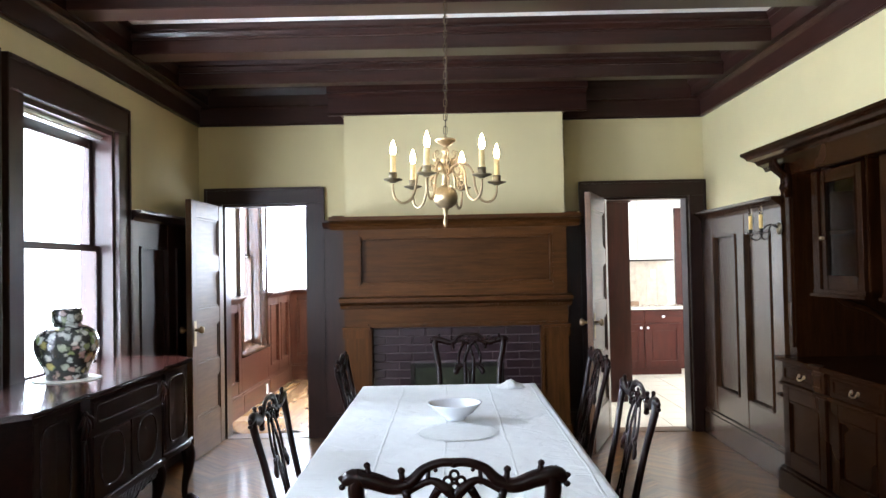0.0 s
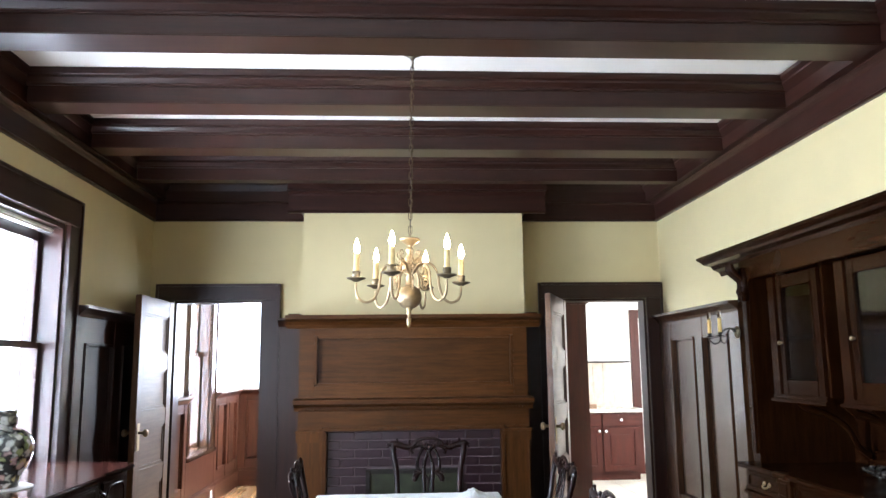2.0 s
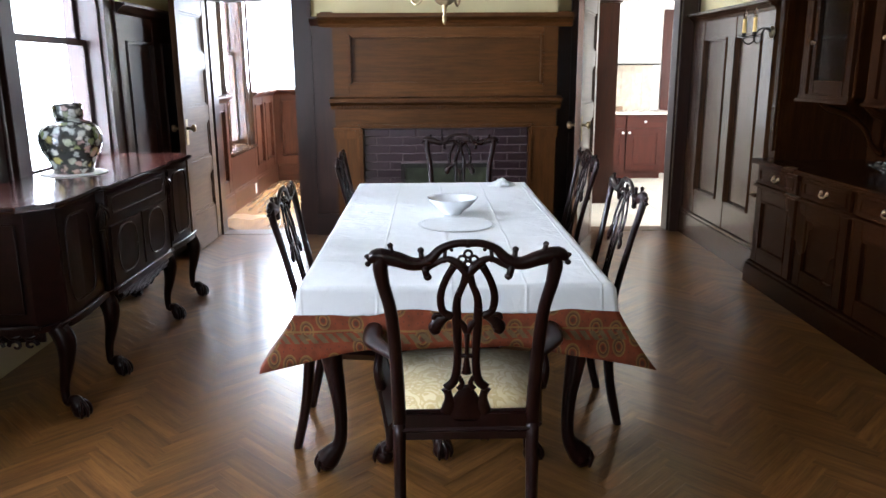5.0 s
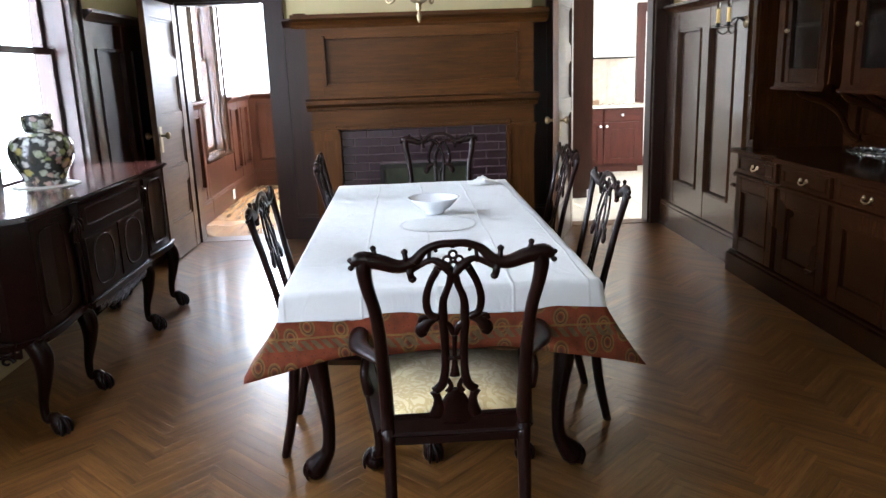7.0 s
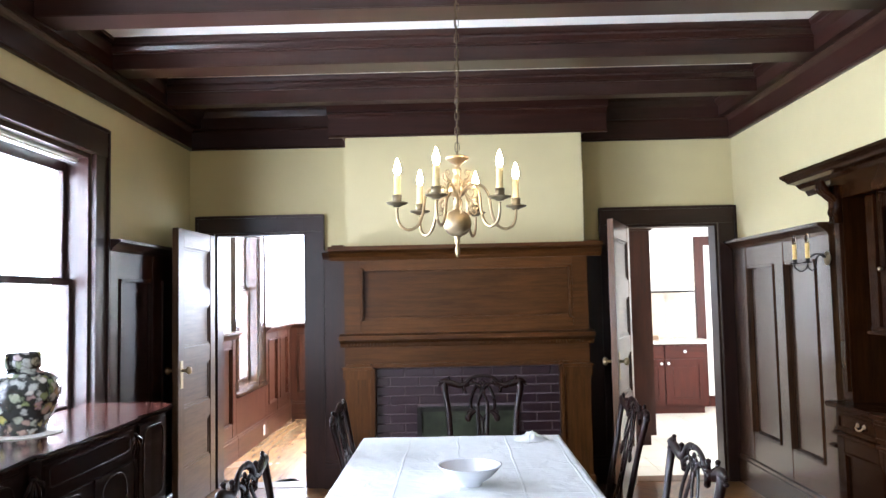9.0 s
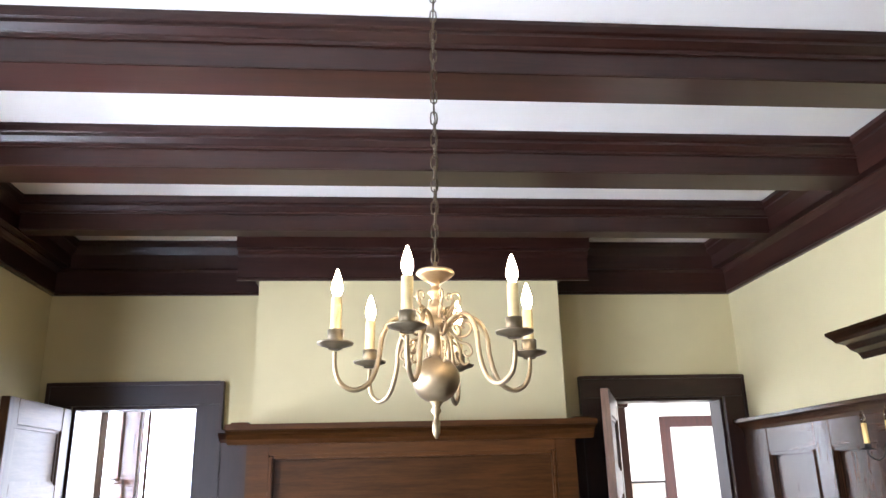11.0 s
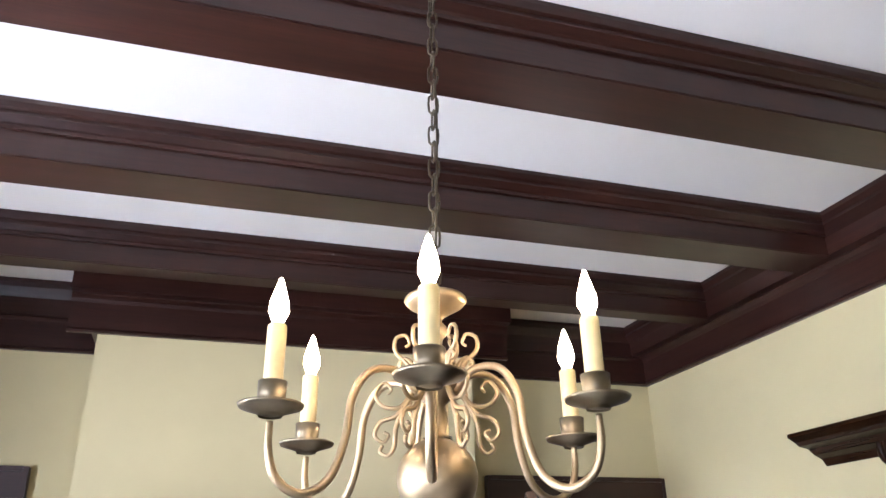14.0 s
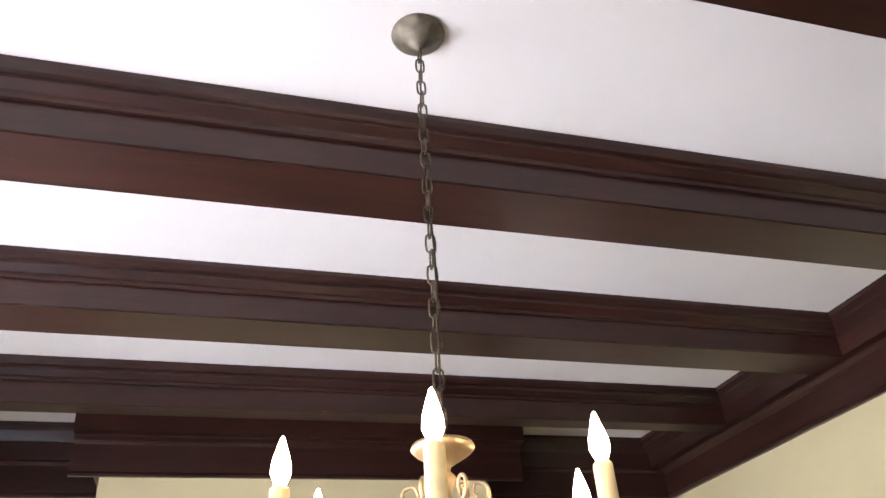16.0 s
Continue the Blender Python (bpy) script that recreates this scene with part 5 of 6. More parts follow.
for k in range(32):
    a = 2 * math.pi * k / 32
    tube(bm, [(DX + q * math.cos(a + w), DY + q * math.sin(a + w), DZ + 0.0008, 0.0008) for q, w in ((0.160, 0), (0.172, 0.04), (0.176, 0.098), (0.172, 0.156), (0.160, 0.196))], 5, 2)
part("scalloped_edge", bm, LACE, dl, smooth=True)
bm = bmesh.new()
grid = {}
for i in range(17):
    for j in range(13):
        u, v = i / 16 - 0.5, j / 12 - 0.5
        h = 0.05 * max(0.0, 1 - (u * u + v * v) * 4.2) * (0.5 + 0.9 * abs(noise.noise(Vector((u * 5, v * 5, 3.0)))))
        grid[i, j] = bm.verts.new((u * 0.17 + 0.02 * noise.noise(Vector((v * 4, u * 4, 1.0))), v * 0.13 + 0.02 * noise.noise(Vector((u * 4, v * 4, 2.0))), 0.002 + h))
for i in range(16):
    for j in range(12):
        bm.faces.new((grid[i, j], grid[i + 1, j], grid[i + 1, j + 1], grid[i, j + 1]))
nk = part("napkin", bm, LINEN, None, "small crumpled white linen napkin on the tablecloth", smooth=True)
nk.location = (0.56, 4.80, TZ + 0.015)
tagged(nk, category="napkin")

# ---- silver tray on the built-in counter ----
SILVER = plain("worn_silver", (0.55, 0.54, 0.50), 0.25, 1.0, scale=30, vary=0.2)
tray = thing("footed_tray", (2.80, 4.48, 0.872), "oval footed silver tray with a scrolled rim", "tray")
bm = lathe(bmesh.new(), [(0, 0.03), (0.11, 0.03), (0.13, 0.036), (0.142, 0.048), (0.146, 0.048), (0.134, 0.032), (0.11, 0.026), (0, 0.026)], n=40)
bmesh.ops.scale(bm, vec=(1, 1.7, 1), verts=bm.verts)
part("tray_body", bm, SILVER, tray, smooth=True)
bm = bmesh.new()
for k in range(44):
    a = 2 * math.pi * k / 44
    r = 0.008 + 0.003 * math.sin(3 * k)
    tube(bm, [(0.146 * math.cos(a), 0.248 * math.sin(a), 0.048, r), (0.146 * math.cos(a + 0.16), 0.248 * math.sin(a + 0.16), 0.048, r * 0.7)], 6, 1)
part("scrolled_rim", bm, SILVER, tray, smooth=True)
for k in range(4):
    a = radians(45 + 90 * k)
    part("foot", lathe(bmesh.new(), [(0, 0), (0.009, 0.001), (0.006, 0.012), (0.009, 0.027), (0, 0.028)], 0.085 * math.cos(a), 0.15 * math.sin(a), 0, 10), SILVER, tray, smooth=True)

# ---- chairs ----


def damask():
    """Pale gold damask: leafy figures a little glossier than their ground."""
    m, nt, b = nodes_of("damask")
    tc = add(nt, "ShaderNodeTexCoord")
    n1 = add(nt, "ShaderNodeTexNoise", Scale=17.0, Detail=3.0, Distortion=1.6)
    n2 = add(nt, "ShaderNodeTexNoise", Scale=220.0, Detail=2.0)
    for n in (n1, n2):
        nt.links.new(tc.outputs["Object"], n.inputs["Vector"])
    r = ramp(nt, [(0.44, (0.80, 0.67, 0.38)), (0.49, (0.66, 0.50, 0.22)), (0.56, (0.67, 0.51, 0.23)), (0.60, (0.81, 0.69, 0.42))])
    nt.links.new(n1.outputs[0], r.inputs[0])
    nt.links.new(r.outputs[0], b.inputs["Base Color"])
    b.inputs["Roughness"].default_value = 0.55
    b.inputs["Sheen Weight"].default_value = 0.3
    bump(nt, b, n2.outputs[0], 0.3, 0.0006)
    return m


SEAT = damask()


def chair(arms):
    """A carved pierced-splat chair; origin on the floor under the seat's middle, its front towards +y."""
    c = thing("dining_armchair" if arms else "dining_chair", (0, 0, 0), "carved dark mahogany armchair with pale gold damask seat" if arms else "carved dark mahogany chair with pierced splat and pale seat", "chair", "" if arms else "chairs at the table")
    M = mahogany("Z")
    wf, wb, df, db = (0.27, 0.20, 0.27, -0.25) if arms else (0.27, 0.20, 0.24, -0.23)

    def back_y(z):
        return db - 0.02 - max(0, z - 0.45) * 0.22

    # seat
    bm = bmesh.new()
    rows = []
    for i in range(13):
        v = i / 12
        y = db + 0.03 + (df - db - 0.03) * v
        hw = (wb + (wf - wb) * v) - 0.004
        ring = []
        for j in range(13):
            u = 2 * j / 12 - 1
            ring.append(bm.verts.new((u * hw, y, 0.455 + 0.042 * (1 - u ** 4) * (1 - (2 * v - 1) ** 6))))
        rows.append(ring)
    for a, b_ in zip(rows, rows[1:]):
        for k in range(12):
            bm.faces.new((a[k], a[k + 1], b_[k + 1], b_[k]))
    part("seat", bm, SEAT, c, "pale gold damask seat", smooth=True)
    bm = bmesh.new()
    for s in (-1, 1):
        tube(bm, [(s * wb, db, 0.42, 0.035), (s * wf, df, 0.42, 0.035)], 4, 1)
    tube(bm, [(-wf, df, 0.42, 0.035), (wf, df, 0.42, 0.035)], 4, 1)
    tube(bm, [(-wb, db, 0.42, 0.04), (wb, db, 0.42, 0.04)], 4, 1)
    part("seat_frame", bm, M, c)
    for s in (-1, 1):
        bm = bmesh.new()
        tube(bm, [(s * (wb - 0.01), db - 0.09, 0.0, 0.017), (s * wb, db - 0.045, 0.2, 0.02), (s * wb, back_y(0.44), 0.44, 0.022)], 6, 4)
        part("leg", bm, M, c, "raked back leg", smooth=True)
        part("leg", cabriole(bmesh.new(), s * (wf - 0.01), df - 0.015, 0.41, s * 0.02, 0.025, 0.028), M, c, "cabriole front leg with a ball-and-claw foot", smooth=True)
        bm = bmesh.new()
        tube(bm, [(s * wb, back_y(0.42), 0.42, 0.022), (s * (wb + 0.002), back_y(0.6), 0.60, 0.020), (s * (wb + 0.012), back_y(0.8), 0.80, 0.018), (s * (wb + 0.032), back_y(0.9), 0.90, 0.019), (s * (wb + 0.038), back_y(0.955), 0.955, 0.021), (s * (wb + 0.03), back_y(0.97), 0.985, 0.019)], 8, 4, 0.7)
        part("back_post", bm, M, c, "curved back post", smooth=True)
    # crest rail with ears and pierced middle
    bm = bmesh.new()
    by = back_y(0.97)
    for s in (-1, 1):
        e = wb + 0.035
        tube(bm, [(s * (e + 0.035), by, 0.972, 0.010), (s * (e + 0.01), by, 0.985, 0.022), (s * (e - 0.04), by, 0.976, 0.022), (s * (e - 0.09), by, 0.961, 0.019), (s * 0.105, by, 0.972, 0.016), (s * 0.075, by, 1.002, 0.012), (s * 0.035, by, 1.017, 0.011), (0, by, 1.018, 0.011)], 8, 4, 0.6)
        tube(bm, [(s * 0.12, by, 0.952, 0.016), (s * 0.09, by, 0.962, 0.009), (s * 0.055, by, 0.975, 0.009), (s * 0.02, by, 0.955, 0.014), (0, by, 0.93, 0.012)], 8, 4, 0.6)
        tube(bm, [(s * 0.065, by, 0.965, 0.006), (s * 0.062, by, 1.0, 0.006)], 6, 2, 0.8)
        tube(bm, [(s * (e - 0.03), by, 0.99, 0.008), (s * (e - 0.025), by, 1.012, 0.007)], 6, 2)
        tube(bm, [(s * 0.125, by, 0.97, 0.009), (s * 0.128, by, 1.0, 0.007)], 6, 2)
        tube(bm, [(s * 0.118, by, 0.955, 0.012), (s * 0.112, by, 0.925, 0.010)], 6, 2)
    for ox, oz in ((0, 0.988), (0, 0.958), (-0.016, 0.973), (0.016, 0.973)):
        tube(bm, [(ox + 0.0105 * math.cos(2 * math.pi * k / 10), by, oz + 0.0105 * math.sin(2 * math.pi * k / 10), 0.0042) for k in range(11)], 6, 1)
    tube(bm, [(0, by, 1.008, 0.009), (0, by - 0.002, 1.026, 0.005)], 6, 2)
    for s in (-1, 1):
        for px, pz, pr in ((e - 0.025, 1.014, 0.009), (0.128, 1.0, 0.010), (e + 0.036, 0.963, 0.009), (e + 0.038, 0.984, 0.008), (0.11, 0.925, 0.012), (0.045, 1.0, 0.006)):
            lathe(bm, [(0, pz - pr), (pr * 0.8, pz - pr * 0.5), (pr, pz), (pr * 0.8, pz + pr * 0.5), (0, pz + pr)], s * px, by, 0, 8)
    part("crest_rail", bm, M, c, "carved serpentine crest rail", smooth=True)
    # splat
    bm = bmesh.new()

    def strap(pts, f=0.45, n=8):
        for s in (-1, 1):
            tube(bm, [(s * x, back_y(z), z, r) for x, z, r in pts], n, 4, f)

    strap([(0.038, 0.955, 0.011), (0.062, 0.91, 0.010), (0.075, 0.86, 0.011), (0.068, 0.815, 0.011), (0.042, 0.80, 0.012)])
    strap([(0.0, 0.945, 0.014), (0.012, 0.90, 0.010), (0.028, 0.855, 0.011), (0.030, 0.80, 0.013), (0.027, 0.72, 0.012), (0.027, 0.64, 0.012), (0.036, 0.585, 0.014), (0.06, 0.56, 0.014)])
    strap([(0.042, 0.805, 0.010), (0.07, 0.79, 0.014), (0.09, 0.765, 0.020), (0.085, 0.745, 0.011)])
    strap([(0.062, 0.80, 0.006), (0.088, 0.805, 0.007), (0.096, 0.79, 0.006)])
    strap([(0.032, 0.79, 0.010), (0.012, 0.77, 0.010), (0.0, 0.745, 0.010)])
    strap([(0.06, 0.56, 0.015), (0.052, 0.535, 0.012), (0.05, 0.50, 0.02), (0.06, 0.47, 0.02)])
    strap([(0.022, 0.60, 0.007), (0.012, 0.575, 0.008), (0.022, 0.555, 0.010)])
    tube(bm, [(0, back_y(0.75), 0.75, 0.009), (0, back_y(0.69), 0.69, 0.006), (0, back_y(0.64), 0.64, 0.010), (0, back_y(0.61), 0.61, 0.016)], 8, 3, 0.5)
    tube(bm, [(-0.03, back_y(0.67), 0.67, 0.007), (0.03, back_y(0.67), 0.67, 0.007)], 6, 2, 0.6)
    tube(bm, [(0, back_y(0.57), 0.57, 0.012), (0, back_y(0.53), 0.53, 0.038), (0, back_y(0.49), 0.49, 0.052), (0, back_y(0.45), 0.45, 0.07)], 10, 3, 0.2)
    part("splat", bm, M, c, "pierced and carved splat", smooth=True)
    part("shoe_rail", boxes((-wb, wb, back_y(0.45) - 0.012, back_y(0.45) + 0.02, 0.385, 0.475)), M, c, bevel=0.005)
    if arms:
        for s in (-1, 1):
            bm = bmesh.new()
            tube(bm, [(s * (wb + 0.005), back_y(0.67), 0.665, 0.015), (s * (wb + 0.045), db + 0.03, 0.655, 0.024), (s * (wb + 0.085), db + 0.13, 0.650, 0.031), (s * (wb + 0.082), db + 0.25, 0.665, 0.026), (s * (wb + 0.062), db + 0.34, 0.685, 0.021), (s * (wb + 0.062), db + 0.385, 0.682, 0.024), (s * (wb + 0.062), db + 0.40, 0.655, 0.014)], 10, 5, 0.62, (0, 0, 1))
            part("arm", bm, M, c, "scrolled arm", smooth=True)
            bm = bmesh.new()
            tube(bm, [(s * (wf - 0.0), db + 0.26, 0.43, 0.02), (s * (wf + 0.01), db + 0.25, 0.5, 0.016), (s * (wf + 0.0), db + 0.30, 0.58, 0.014), (s * (wb + 0.075), db + 0.32, 0.66, 0.016)], 8, 5)
            part("arm_support", bm, M, c, "curved arm support", smooth=True)
    return c


arm = chair(True)
arm.matrix_world = pose(0.223, 2.68, 0)
side = chair(False)
side.matrix_world = pose(-0.095, 3.28, 0, 0, 0, -90)
copy_thing(side, pose(-0.005, 4.56, 0, 0, 0, -88))
copy_thing(side, pose(0.590, 3.44, 0, 0, 0, 91))
copy_thing(side, pose(0.66, 4.58, 0, 0, 0, 90))
copy_thing(side, pose(0.325, 5.38, 0, 0, 0, 176))

# ---- chandelier ----
CX, CY = 0.231, 4.281
ch = thing("chandelier", (CX, CY, 3.14), "brass six-arm chandelier with lit bulbs, hung on a chain", "chandelier")
ch.matrix_world = pose(CX, CY, 3.14, -1.95, 0.95)


def czone(z):
    return z - 3.14


part("canopy", lathe(bmesh.new(), [(0, 0), (0.062, 0), (0.064, -0.006), (0.055, -0.016), (0.03, -0.03), (0.012, -0.045), (0.008, -0.055), (0, -0.055)], n=28), plain("pitted_brass", (0.20, 0.17, 0.12), 0.6, 0.85, scale=40, vary=0.35, relief=0.5, fine=90), ch, "tarnished dome canopy", smooth=True)
bm = bmesh.new()
z, i = 3.085, 0
while z > 2.19:
    L, R, r = 0.021, 0.0095, 0.0023
    pts = []
    for k in range(13):
        a = 2 * math.pi * k / 12
        u, v = R * math.cos(a), (L - R) * (1 if math.sin(a) > 0 else -1) * (abs(math.sin(a)) > 0.01) + R * math.sin(a)
        pts.append((u if i % 2 else 0.0, 0.0 if i % 2 else u, czone(z) - L + v, r))
    tube(bm, pts, 6, 1, 1.0, (1, 0, 0) if i % 2 == 0 else (0, 1, 0))
    z -= 0.0355
    i += 1
tube(bm, [(0.006, 0.002, czone(3.08), 0.0022), (-0.005, 0.004, czone(2.8), 0.0022), (0.006, -0.003, czone(2.5), 0.0022), (0.0, 0.0, czone(2.15), 0.0022)], 5, 6)
part("chain", bm, plain("dark_chain_brass", (0.13, 0.105, 0.07), 0.42, 1.0, scale=25, vary=0.25), ch, "oval-link chain with a flex", smooth=True)
col = [(0, 2.158), (0.005, 2.158), (0.007, 2.138), (0.030, 2.134), (0.050, 2.132), (0.053, 2.126), (0.046, 2.118), (0.024, 2.104), (0.012, 2.096), (0.010, 2.088), (0.018, 2.080), (0.021, 2.070), (0.012, 2.060), (0.010, 2.05), (0.02, 2.035), (0.024, 2.022), (0.016, 2.008), (0.034, 2.0), (0.042, 1.99), (0.042, 1.975), (0.03, 1.962), (0.014, 1.95), (0.018, 1.925), (0.014, 1.905), (0.022, 1.897)]
part("column", lathe(bmesh.new(), [(r, czone(h)) for r, h in col], n=24), BRASS, ch, "turned brass column", smooth=True)
part("ball", lathe(bmesh.new(), [(0, czone(1.92))] + [(0.062 * math.sin(math.pi * k / 16), czone(1.838 + 0.06 * math.cos(math.pi * k / 16))) for k in range(1, 16)] + [(0, czone(1.778))], n=32), BRASS, ch, "polished brass ball", smooth=True)
part("finial", lathe(bmesh.new(), [(0, czone(1.785)), (0.020, czone(1.783)), (0.012, czone(1.772)), (0.010, czone(1.765)), (0.014, czone(1.758)), (0.007, czone(1.748)), (0.006, czone(1.738)), (0.011, czone(1.728)), (0.010, czone(1.705)), (0.004, czone(1.690)), (0, czone(1.688))], n=16), BRASS, ch, "turned drop finial", smooth=True)
for k in range(6):
    a = radians(11 + 60 * k)
    c, s = math.cos(a), math.sin(a)

    def at(r, z, rad):
        return (r * 0.98 * c, r * 0.98 * s, czone(z) - 0.013 * min(1.0, r / 0.15), rad)

    bm = bmesh.new()
    tube(bm, [at(0.035, 1.985, 0.006), at(0.07, 2.015, 0.0065), at(0.115, 2.015, 0.0065), at(0.145, 1.975, 0.0065), at(0.155, 1.91, 0.0065), at(0.178, 1.852, 0.0065), at(0.218, 1.830, 0.0065), at(0.255, 1.848, 0.0065), at(0.269, 1.885, 0.006), at(0.270, 1.925, 0.005)], 8, 5)
    part("arm", bm, BRASS, ch, "curved brass arm", smooth=True)
    bm = bmesh.new()
    a2 = a + radians(30)
    c2, s2 = math.cos(a2), math.sin(a2)
    for curl in (
        ((0.030, 2.000), (0.046, 2.030), (0.066, 2.052), (0.066, 2.074), (0.050, 2.080), (0.043, 2.066), (0.050, 2.060)),
        ((0.030, 2.005), (0.036, 2.028), (0.050, 2.040), (0.060, 2.030), (0.053, 2.024)),
        ((0.034, 1.990), (0.056, 1.962), (0.084, 1.962), (0.097, 1.982), (0.084, 2.000), (0.072, 1.990), (0.078, 1.982)),
        ((0.040, 1.978), (0.062, 1.948), (0.088, 1.938), (0.097, 1.918), (0.084, 1.906), (0.075, 1.917), (0.083, 1.922)),
        ((0.052, 1.962), (0.064, 1.928), (0.066, 1.900), (0.076, 1.886), (0.088, 1.892), (0.084, 1.902)),
    ):
        tube(bm, [(r * c2, r * s2, czone(z), 0.0042 - 0.0003 * q) for q, (r, z) in enumerate(curl)], 7, 4)
    part("scroll", bm, BRASS, ch, "small brass scroll", smooth=True)
    X, Y = 0.265 * c, 0.265 * s

    def czone(z):
        return z - 3.153

    part("drip_pan", lathe(bmesh.new(), [(0, czone(1.918)), (0.012, czone(1.92)), (0.045, czone(1.931)), (0.047, czone(1.935)), (0.02, czone(1.931)), (0.017, czone(1.918)), (0.02, czone(1.948)), (0.021, czone(1.968)), (0.016, czone(1.968))], X, Y, 0, 24), DULL_BRASS, ch, "brass drip pan and cup", smooth=True)
    part("candle_sleeve", lathe(bmesh.new(), [(0.014, czone(1.94)), (0.0143, czone(2.052)), (0.011, czone(2.056)), (0.0, czone(2.056))], X, Y, 0, 16), CANDLE, ch, "cream candle sleeve", smooth=True)
    part("bulb", lathe(bmesh.new(), [(0.0, czone(2.056)), (0.008, czone(2.058)), (0.015, czone(2.075)), (0.014, czone(2.09)), (0.008, czone(2.112)), (0.003, czone(2.128)), (0, czone(2.132))], X, Y, 0, 14), BULB, ch, "lit flame-tip bulb", smooth=True)

# ---- wall sconce ----
sc = thing("wall_sconce", (XR - 0.05, 5.545, 1.705), "dark iron two-candle wall sconce with yellow sleeves, unlit", "wall lamp")
bm = bmesh.new()
lathe(bm, [(0, 0), (0.04, 0), (0.042, 0.006), (0.02, 0.015), (0, 0.02)], n=20)
bmesh.ops.transform(bm, matrix=pose(0, 0, 0, 0, -90), verts=bm.verts)
part("backplate", bm, DULL_BRASS, sc, smooth=True)
for s in (-1, 1):
    bm = bmesh.new()
    tube(bm, [(-0.01, 0, 0.0, 0.005), (-0.05, s * 0.03, 0.03, 0.005), (-0.09, s * 0.05, 0.0, 0.005), (-0.10, s * 0.055, -0.05, 0.005), (-0.13, s * 0.07, -0.075, 0.005), (-0.16, s * 0.085, -0.05, 0.005), (-0.16, s * 0.085, -0.03, 0.005)], 6, 4)
    part("arm", bm, IRON, sc, "curled iron arm", smooth=True)
    part("drip_pan", lathe(bmesh.new(), [(0, -0.03), (0.028, -0.026), (0.03, -0.022), (0.012, -0.02), (0.014, 0.0), (0.0, 0.0)], -0.16, s * 0.085, 0, 16), IRON, sc, smooth=True)
    part("candle_sleeve", lathe(bmesh.new(), [(0.012, -0.01), (0.012, 0.09), (0, 0.092)], -0.16, s * 0.085, 0, 14), plain("yellow_sleeve", (0.75, 0.52, 0.18), 0.5), sc, "yellow candle sleeve", smooth=True)
    part("bulb", lathe(bmesh.new(), [(0, 0.092), (0.007, 0.094), (0.013, 0.11), (0.011, 0.128), (0.004, 0.15), (0, 0.155)], -0.16, s * 0.085, 0, 12), CLEAR, sc, "clear unlit bulb", smooth=True)

# ---- bricks of the fireplace surround ----
bw, bh, gap = 0.205, 0.058, 0.009
brick_meshes = {}


def brick_mesh(w):
    key = round(w, 3)
    if key not in brick_meshes:
        bm = boxes((0, w, 0, 0.03, 0, bh))
        bmesh.ops.bevel(bm, geom=[e for e in bm.edges if all(v.co.y < 0.001 for v in e.verts)], offset=0.003, segments=1, affect="EDGES")
        brick_meshes[key] = finish(bm, "brick", BRICK)
    return brick_meshes[key]


rnd = random.Random(5)
row = 0
z = 0.004
while z + bh < FZ + 0.01:
    x = FX0 - (bw + gap) * (0.5 if row % 2 else 0.0)
    while x < FX1:
        a, b_ = max(x, FX0 + 0.002), min(x + bw, FX1 - 0.002)
        spans = [(a, b_)]
        if z < OZ:
            spans = [(a, min(b_, OX0)), (max(a, OX1), b_)]
        for p, q in spans:
            if q - p > 0.03:
                ob = new("brick", brick_mesh(q - p))
                ob.parent = mantel
                ob.location = (p - 0.27, MY + 0.038 + rnd.uniform(-0.0015, 0.0015) - 6.50, z)
        x += bw + gap
    z += bh + gap
    row += 1

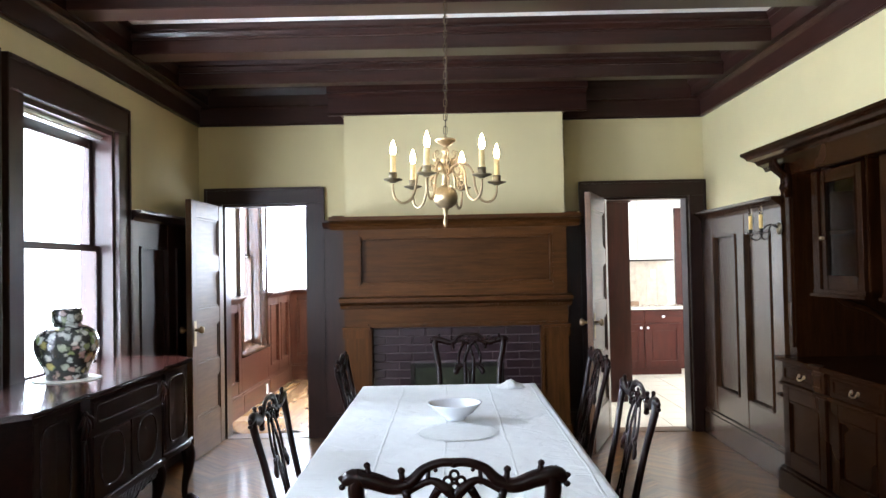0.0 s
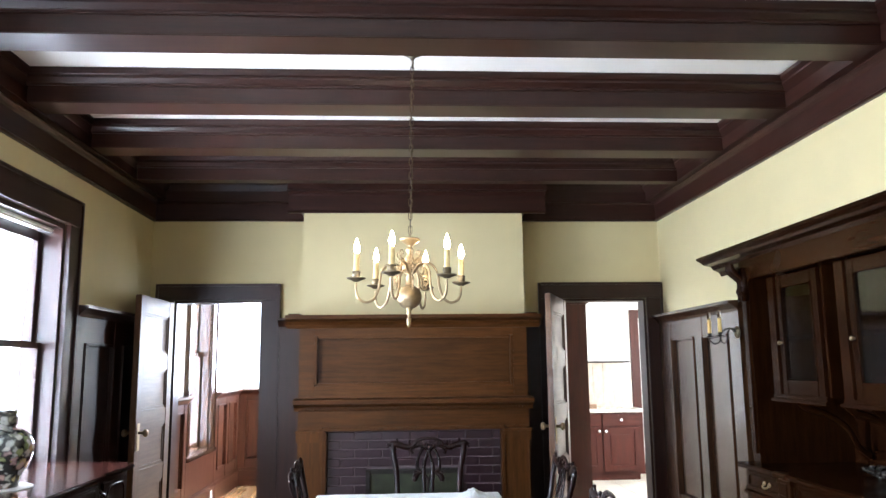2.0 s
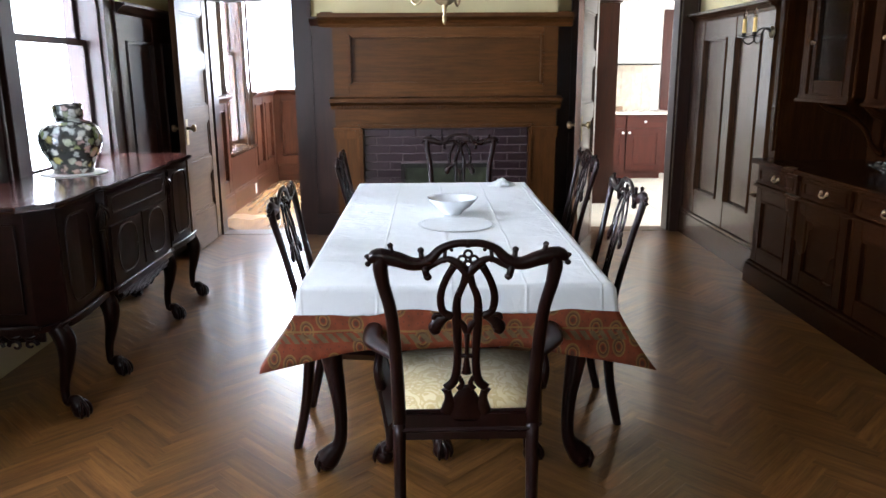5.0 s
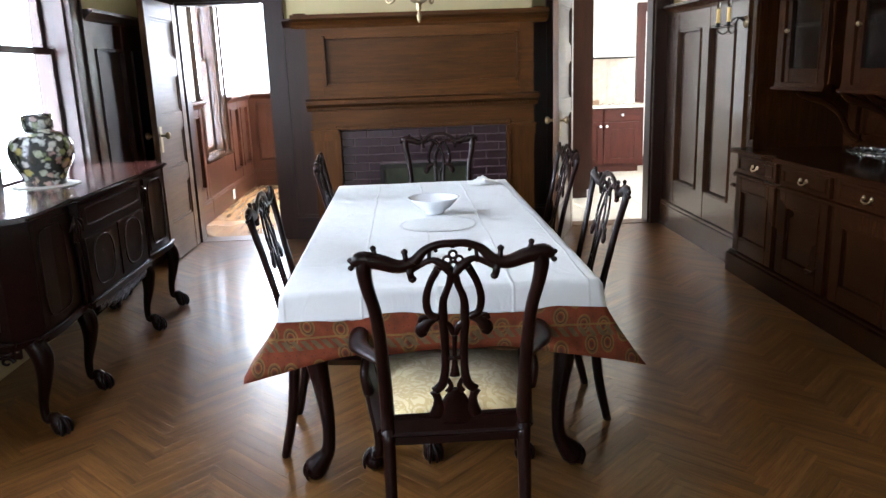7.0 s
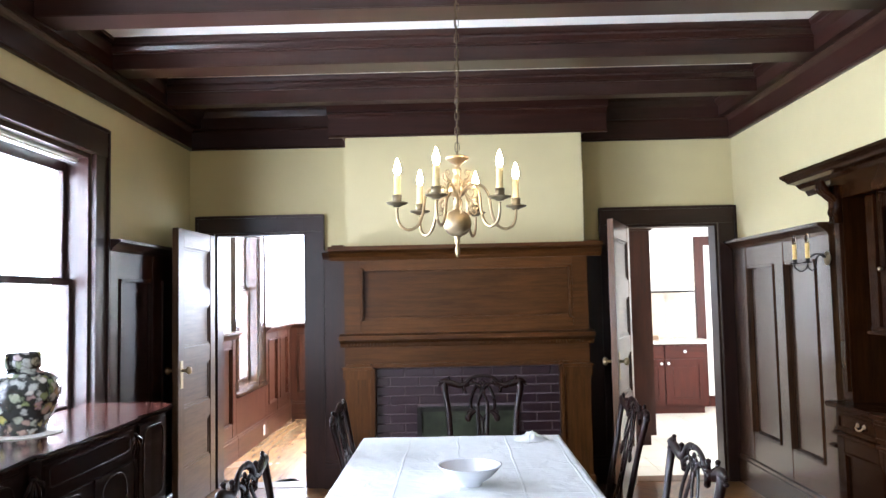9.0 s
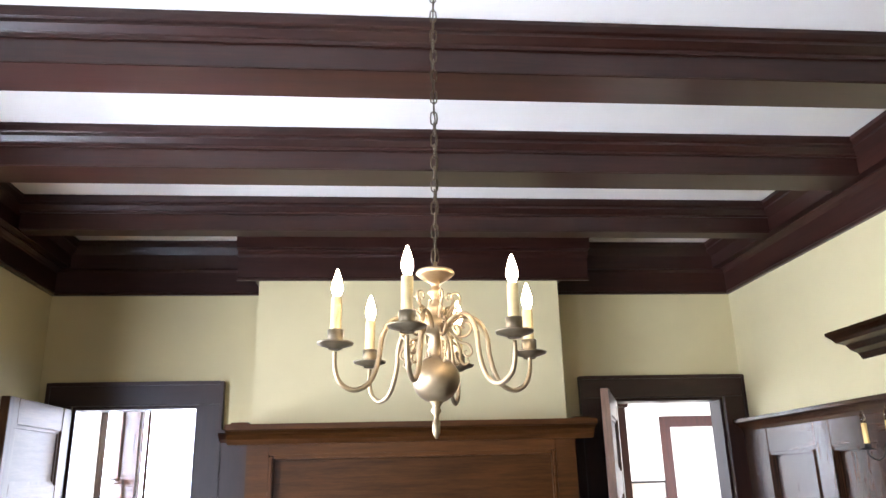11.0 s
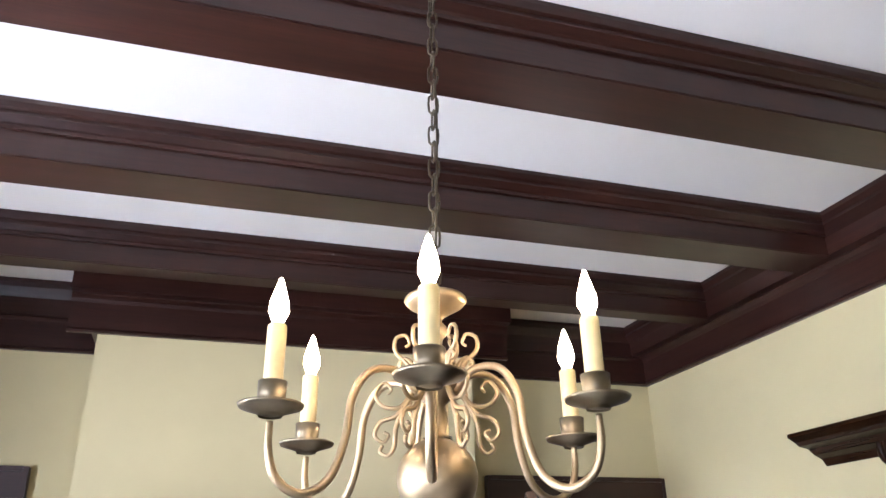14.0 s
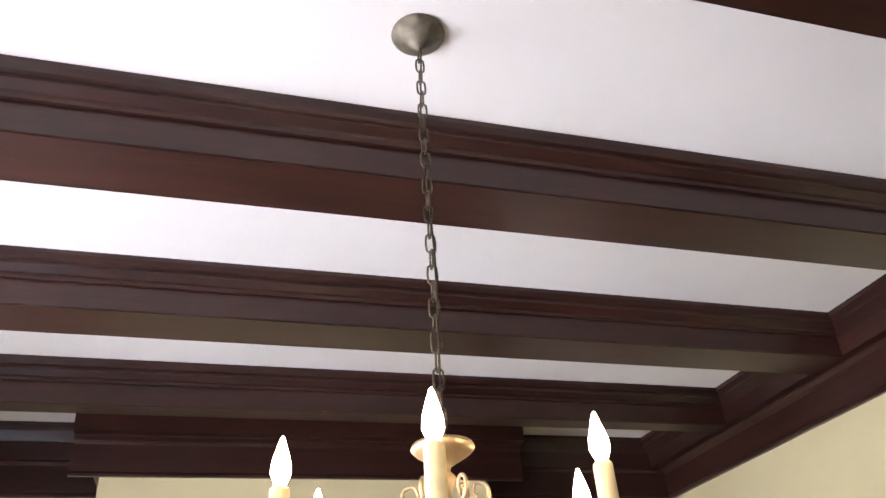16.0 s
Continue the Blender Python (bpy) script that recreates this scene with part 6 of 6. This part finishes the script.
# ---- herringbone oak floor ----
PW, PL = 0.057, 0.399
floor = structure("floor", boxes((XL, XR, YN, YF + 0.2, -0.0115, -0.009)), plain("floor_bed", (0.03, 0.016, 0.008), 0.9), "herringbone oak parquet floor with a satin varnish")
PLANK = wood("parquet", (0.066, 0.022, 0.0045), (0.195, 0.092, 0.026), "UV", rough=0.32, grain=30, coat=0.5, vary=0.45, relief=0.012, spec=0.25)
PLANK.node_tree.nodes["Principled BSDF"].inputs["Coat Roughness"].default_value = 0.13
base = boxes((0.0003, PL - 0.0003, 0.0003, PW - 0.0003, -0.009, 0.0))
uvl = base.loops.layers.uv.new("flat")
for face in base.faces:
    for lp in face.loops:
        lp[uvl].uv = (lp.vert.co.x, lp.vert.co.y)
plank_me = finish(base, "floor_board", PLANK)
c45 = math.sqrt(0.5)
cells = []
n = int(PL / PW + 0.5)
for k in range(-150, 151):
    for j in range(-14, 15):
        cells.append(((k + 2 * n * j) * PW, k * PW, 0))
        cells.append(((k + 2 * n * j + 1) * PW, (k - 2 * n + 1) * PW, 1))
verts, faces, rest = [], [], 0
corner_v = [v.co.copy() for v in plank_me.vertices]
corner_f = [tuple(p.vertices) for p in plank_me.polygons]
parts_made = 0
rows_ = []
for u, v, kind in cells:
    ang = 45 + (90 if kind else 0)
    x = 0.2 + (u - v) * c45
    y = 2.5 + (u + v) * c45
    m = pose(x, y, 0, 0, 0, ang)
    mid = m @ Vector((PL / 2, PW / 2, 0))
    ends = [m @ Vector(p) for p in ((0, 0, 0), (PL, 0, 0), (PL, PW, 0), (0, PW, 0))]
    if max(p.x for p in ends) < XL or min(p.x for p in ends) > XR or max(p.y for p in ends) < YN or min(p.y for p in ends) > YF + 0.02:
        continue
    rows_.append(((mid - Vector((0.1, 1.9, 0))).length, m))
rows_.sort(key=lambda r: r[0])
for k, (d, m) in enumerate(rows_):
    if k < 300:
        ob = new("floor_board", plank_me)
        ob.parent = floor
        ob.matrix_basis = m
    else:
        o = len(verts)
        verts += [tuple(m @ p) for p in corner_v]
        faces += [tuple(o + q for q in f) for f in corner_f]
me = bpy.data.meshes.new("floor_boards")
me.from_pydata(verts, [], faces)
me.materials.append(PLANK)
uvs = me.uv_layers.new(name="flat")
one = [lp.vertex_index for p in plank_me.polygons for lp in (plank_me.loops[q] for q in p.loop_indices)]
flat = [(corner_v[q].x, corner_v[q].y) for q in one]
uvs.data.foreach_set("uv", [c for _ in range(len(me.loops) // len(flat)) for p in flat for c in p])
rest = new("floor_boards", me)
rest.parent = floor
tagged(rest, kind="stuff")
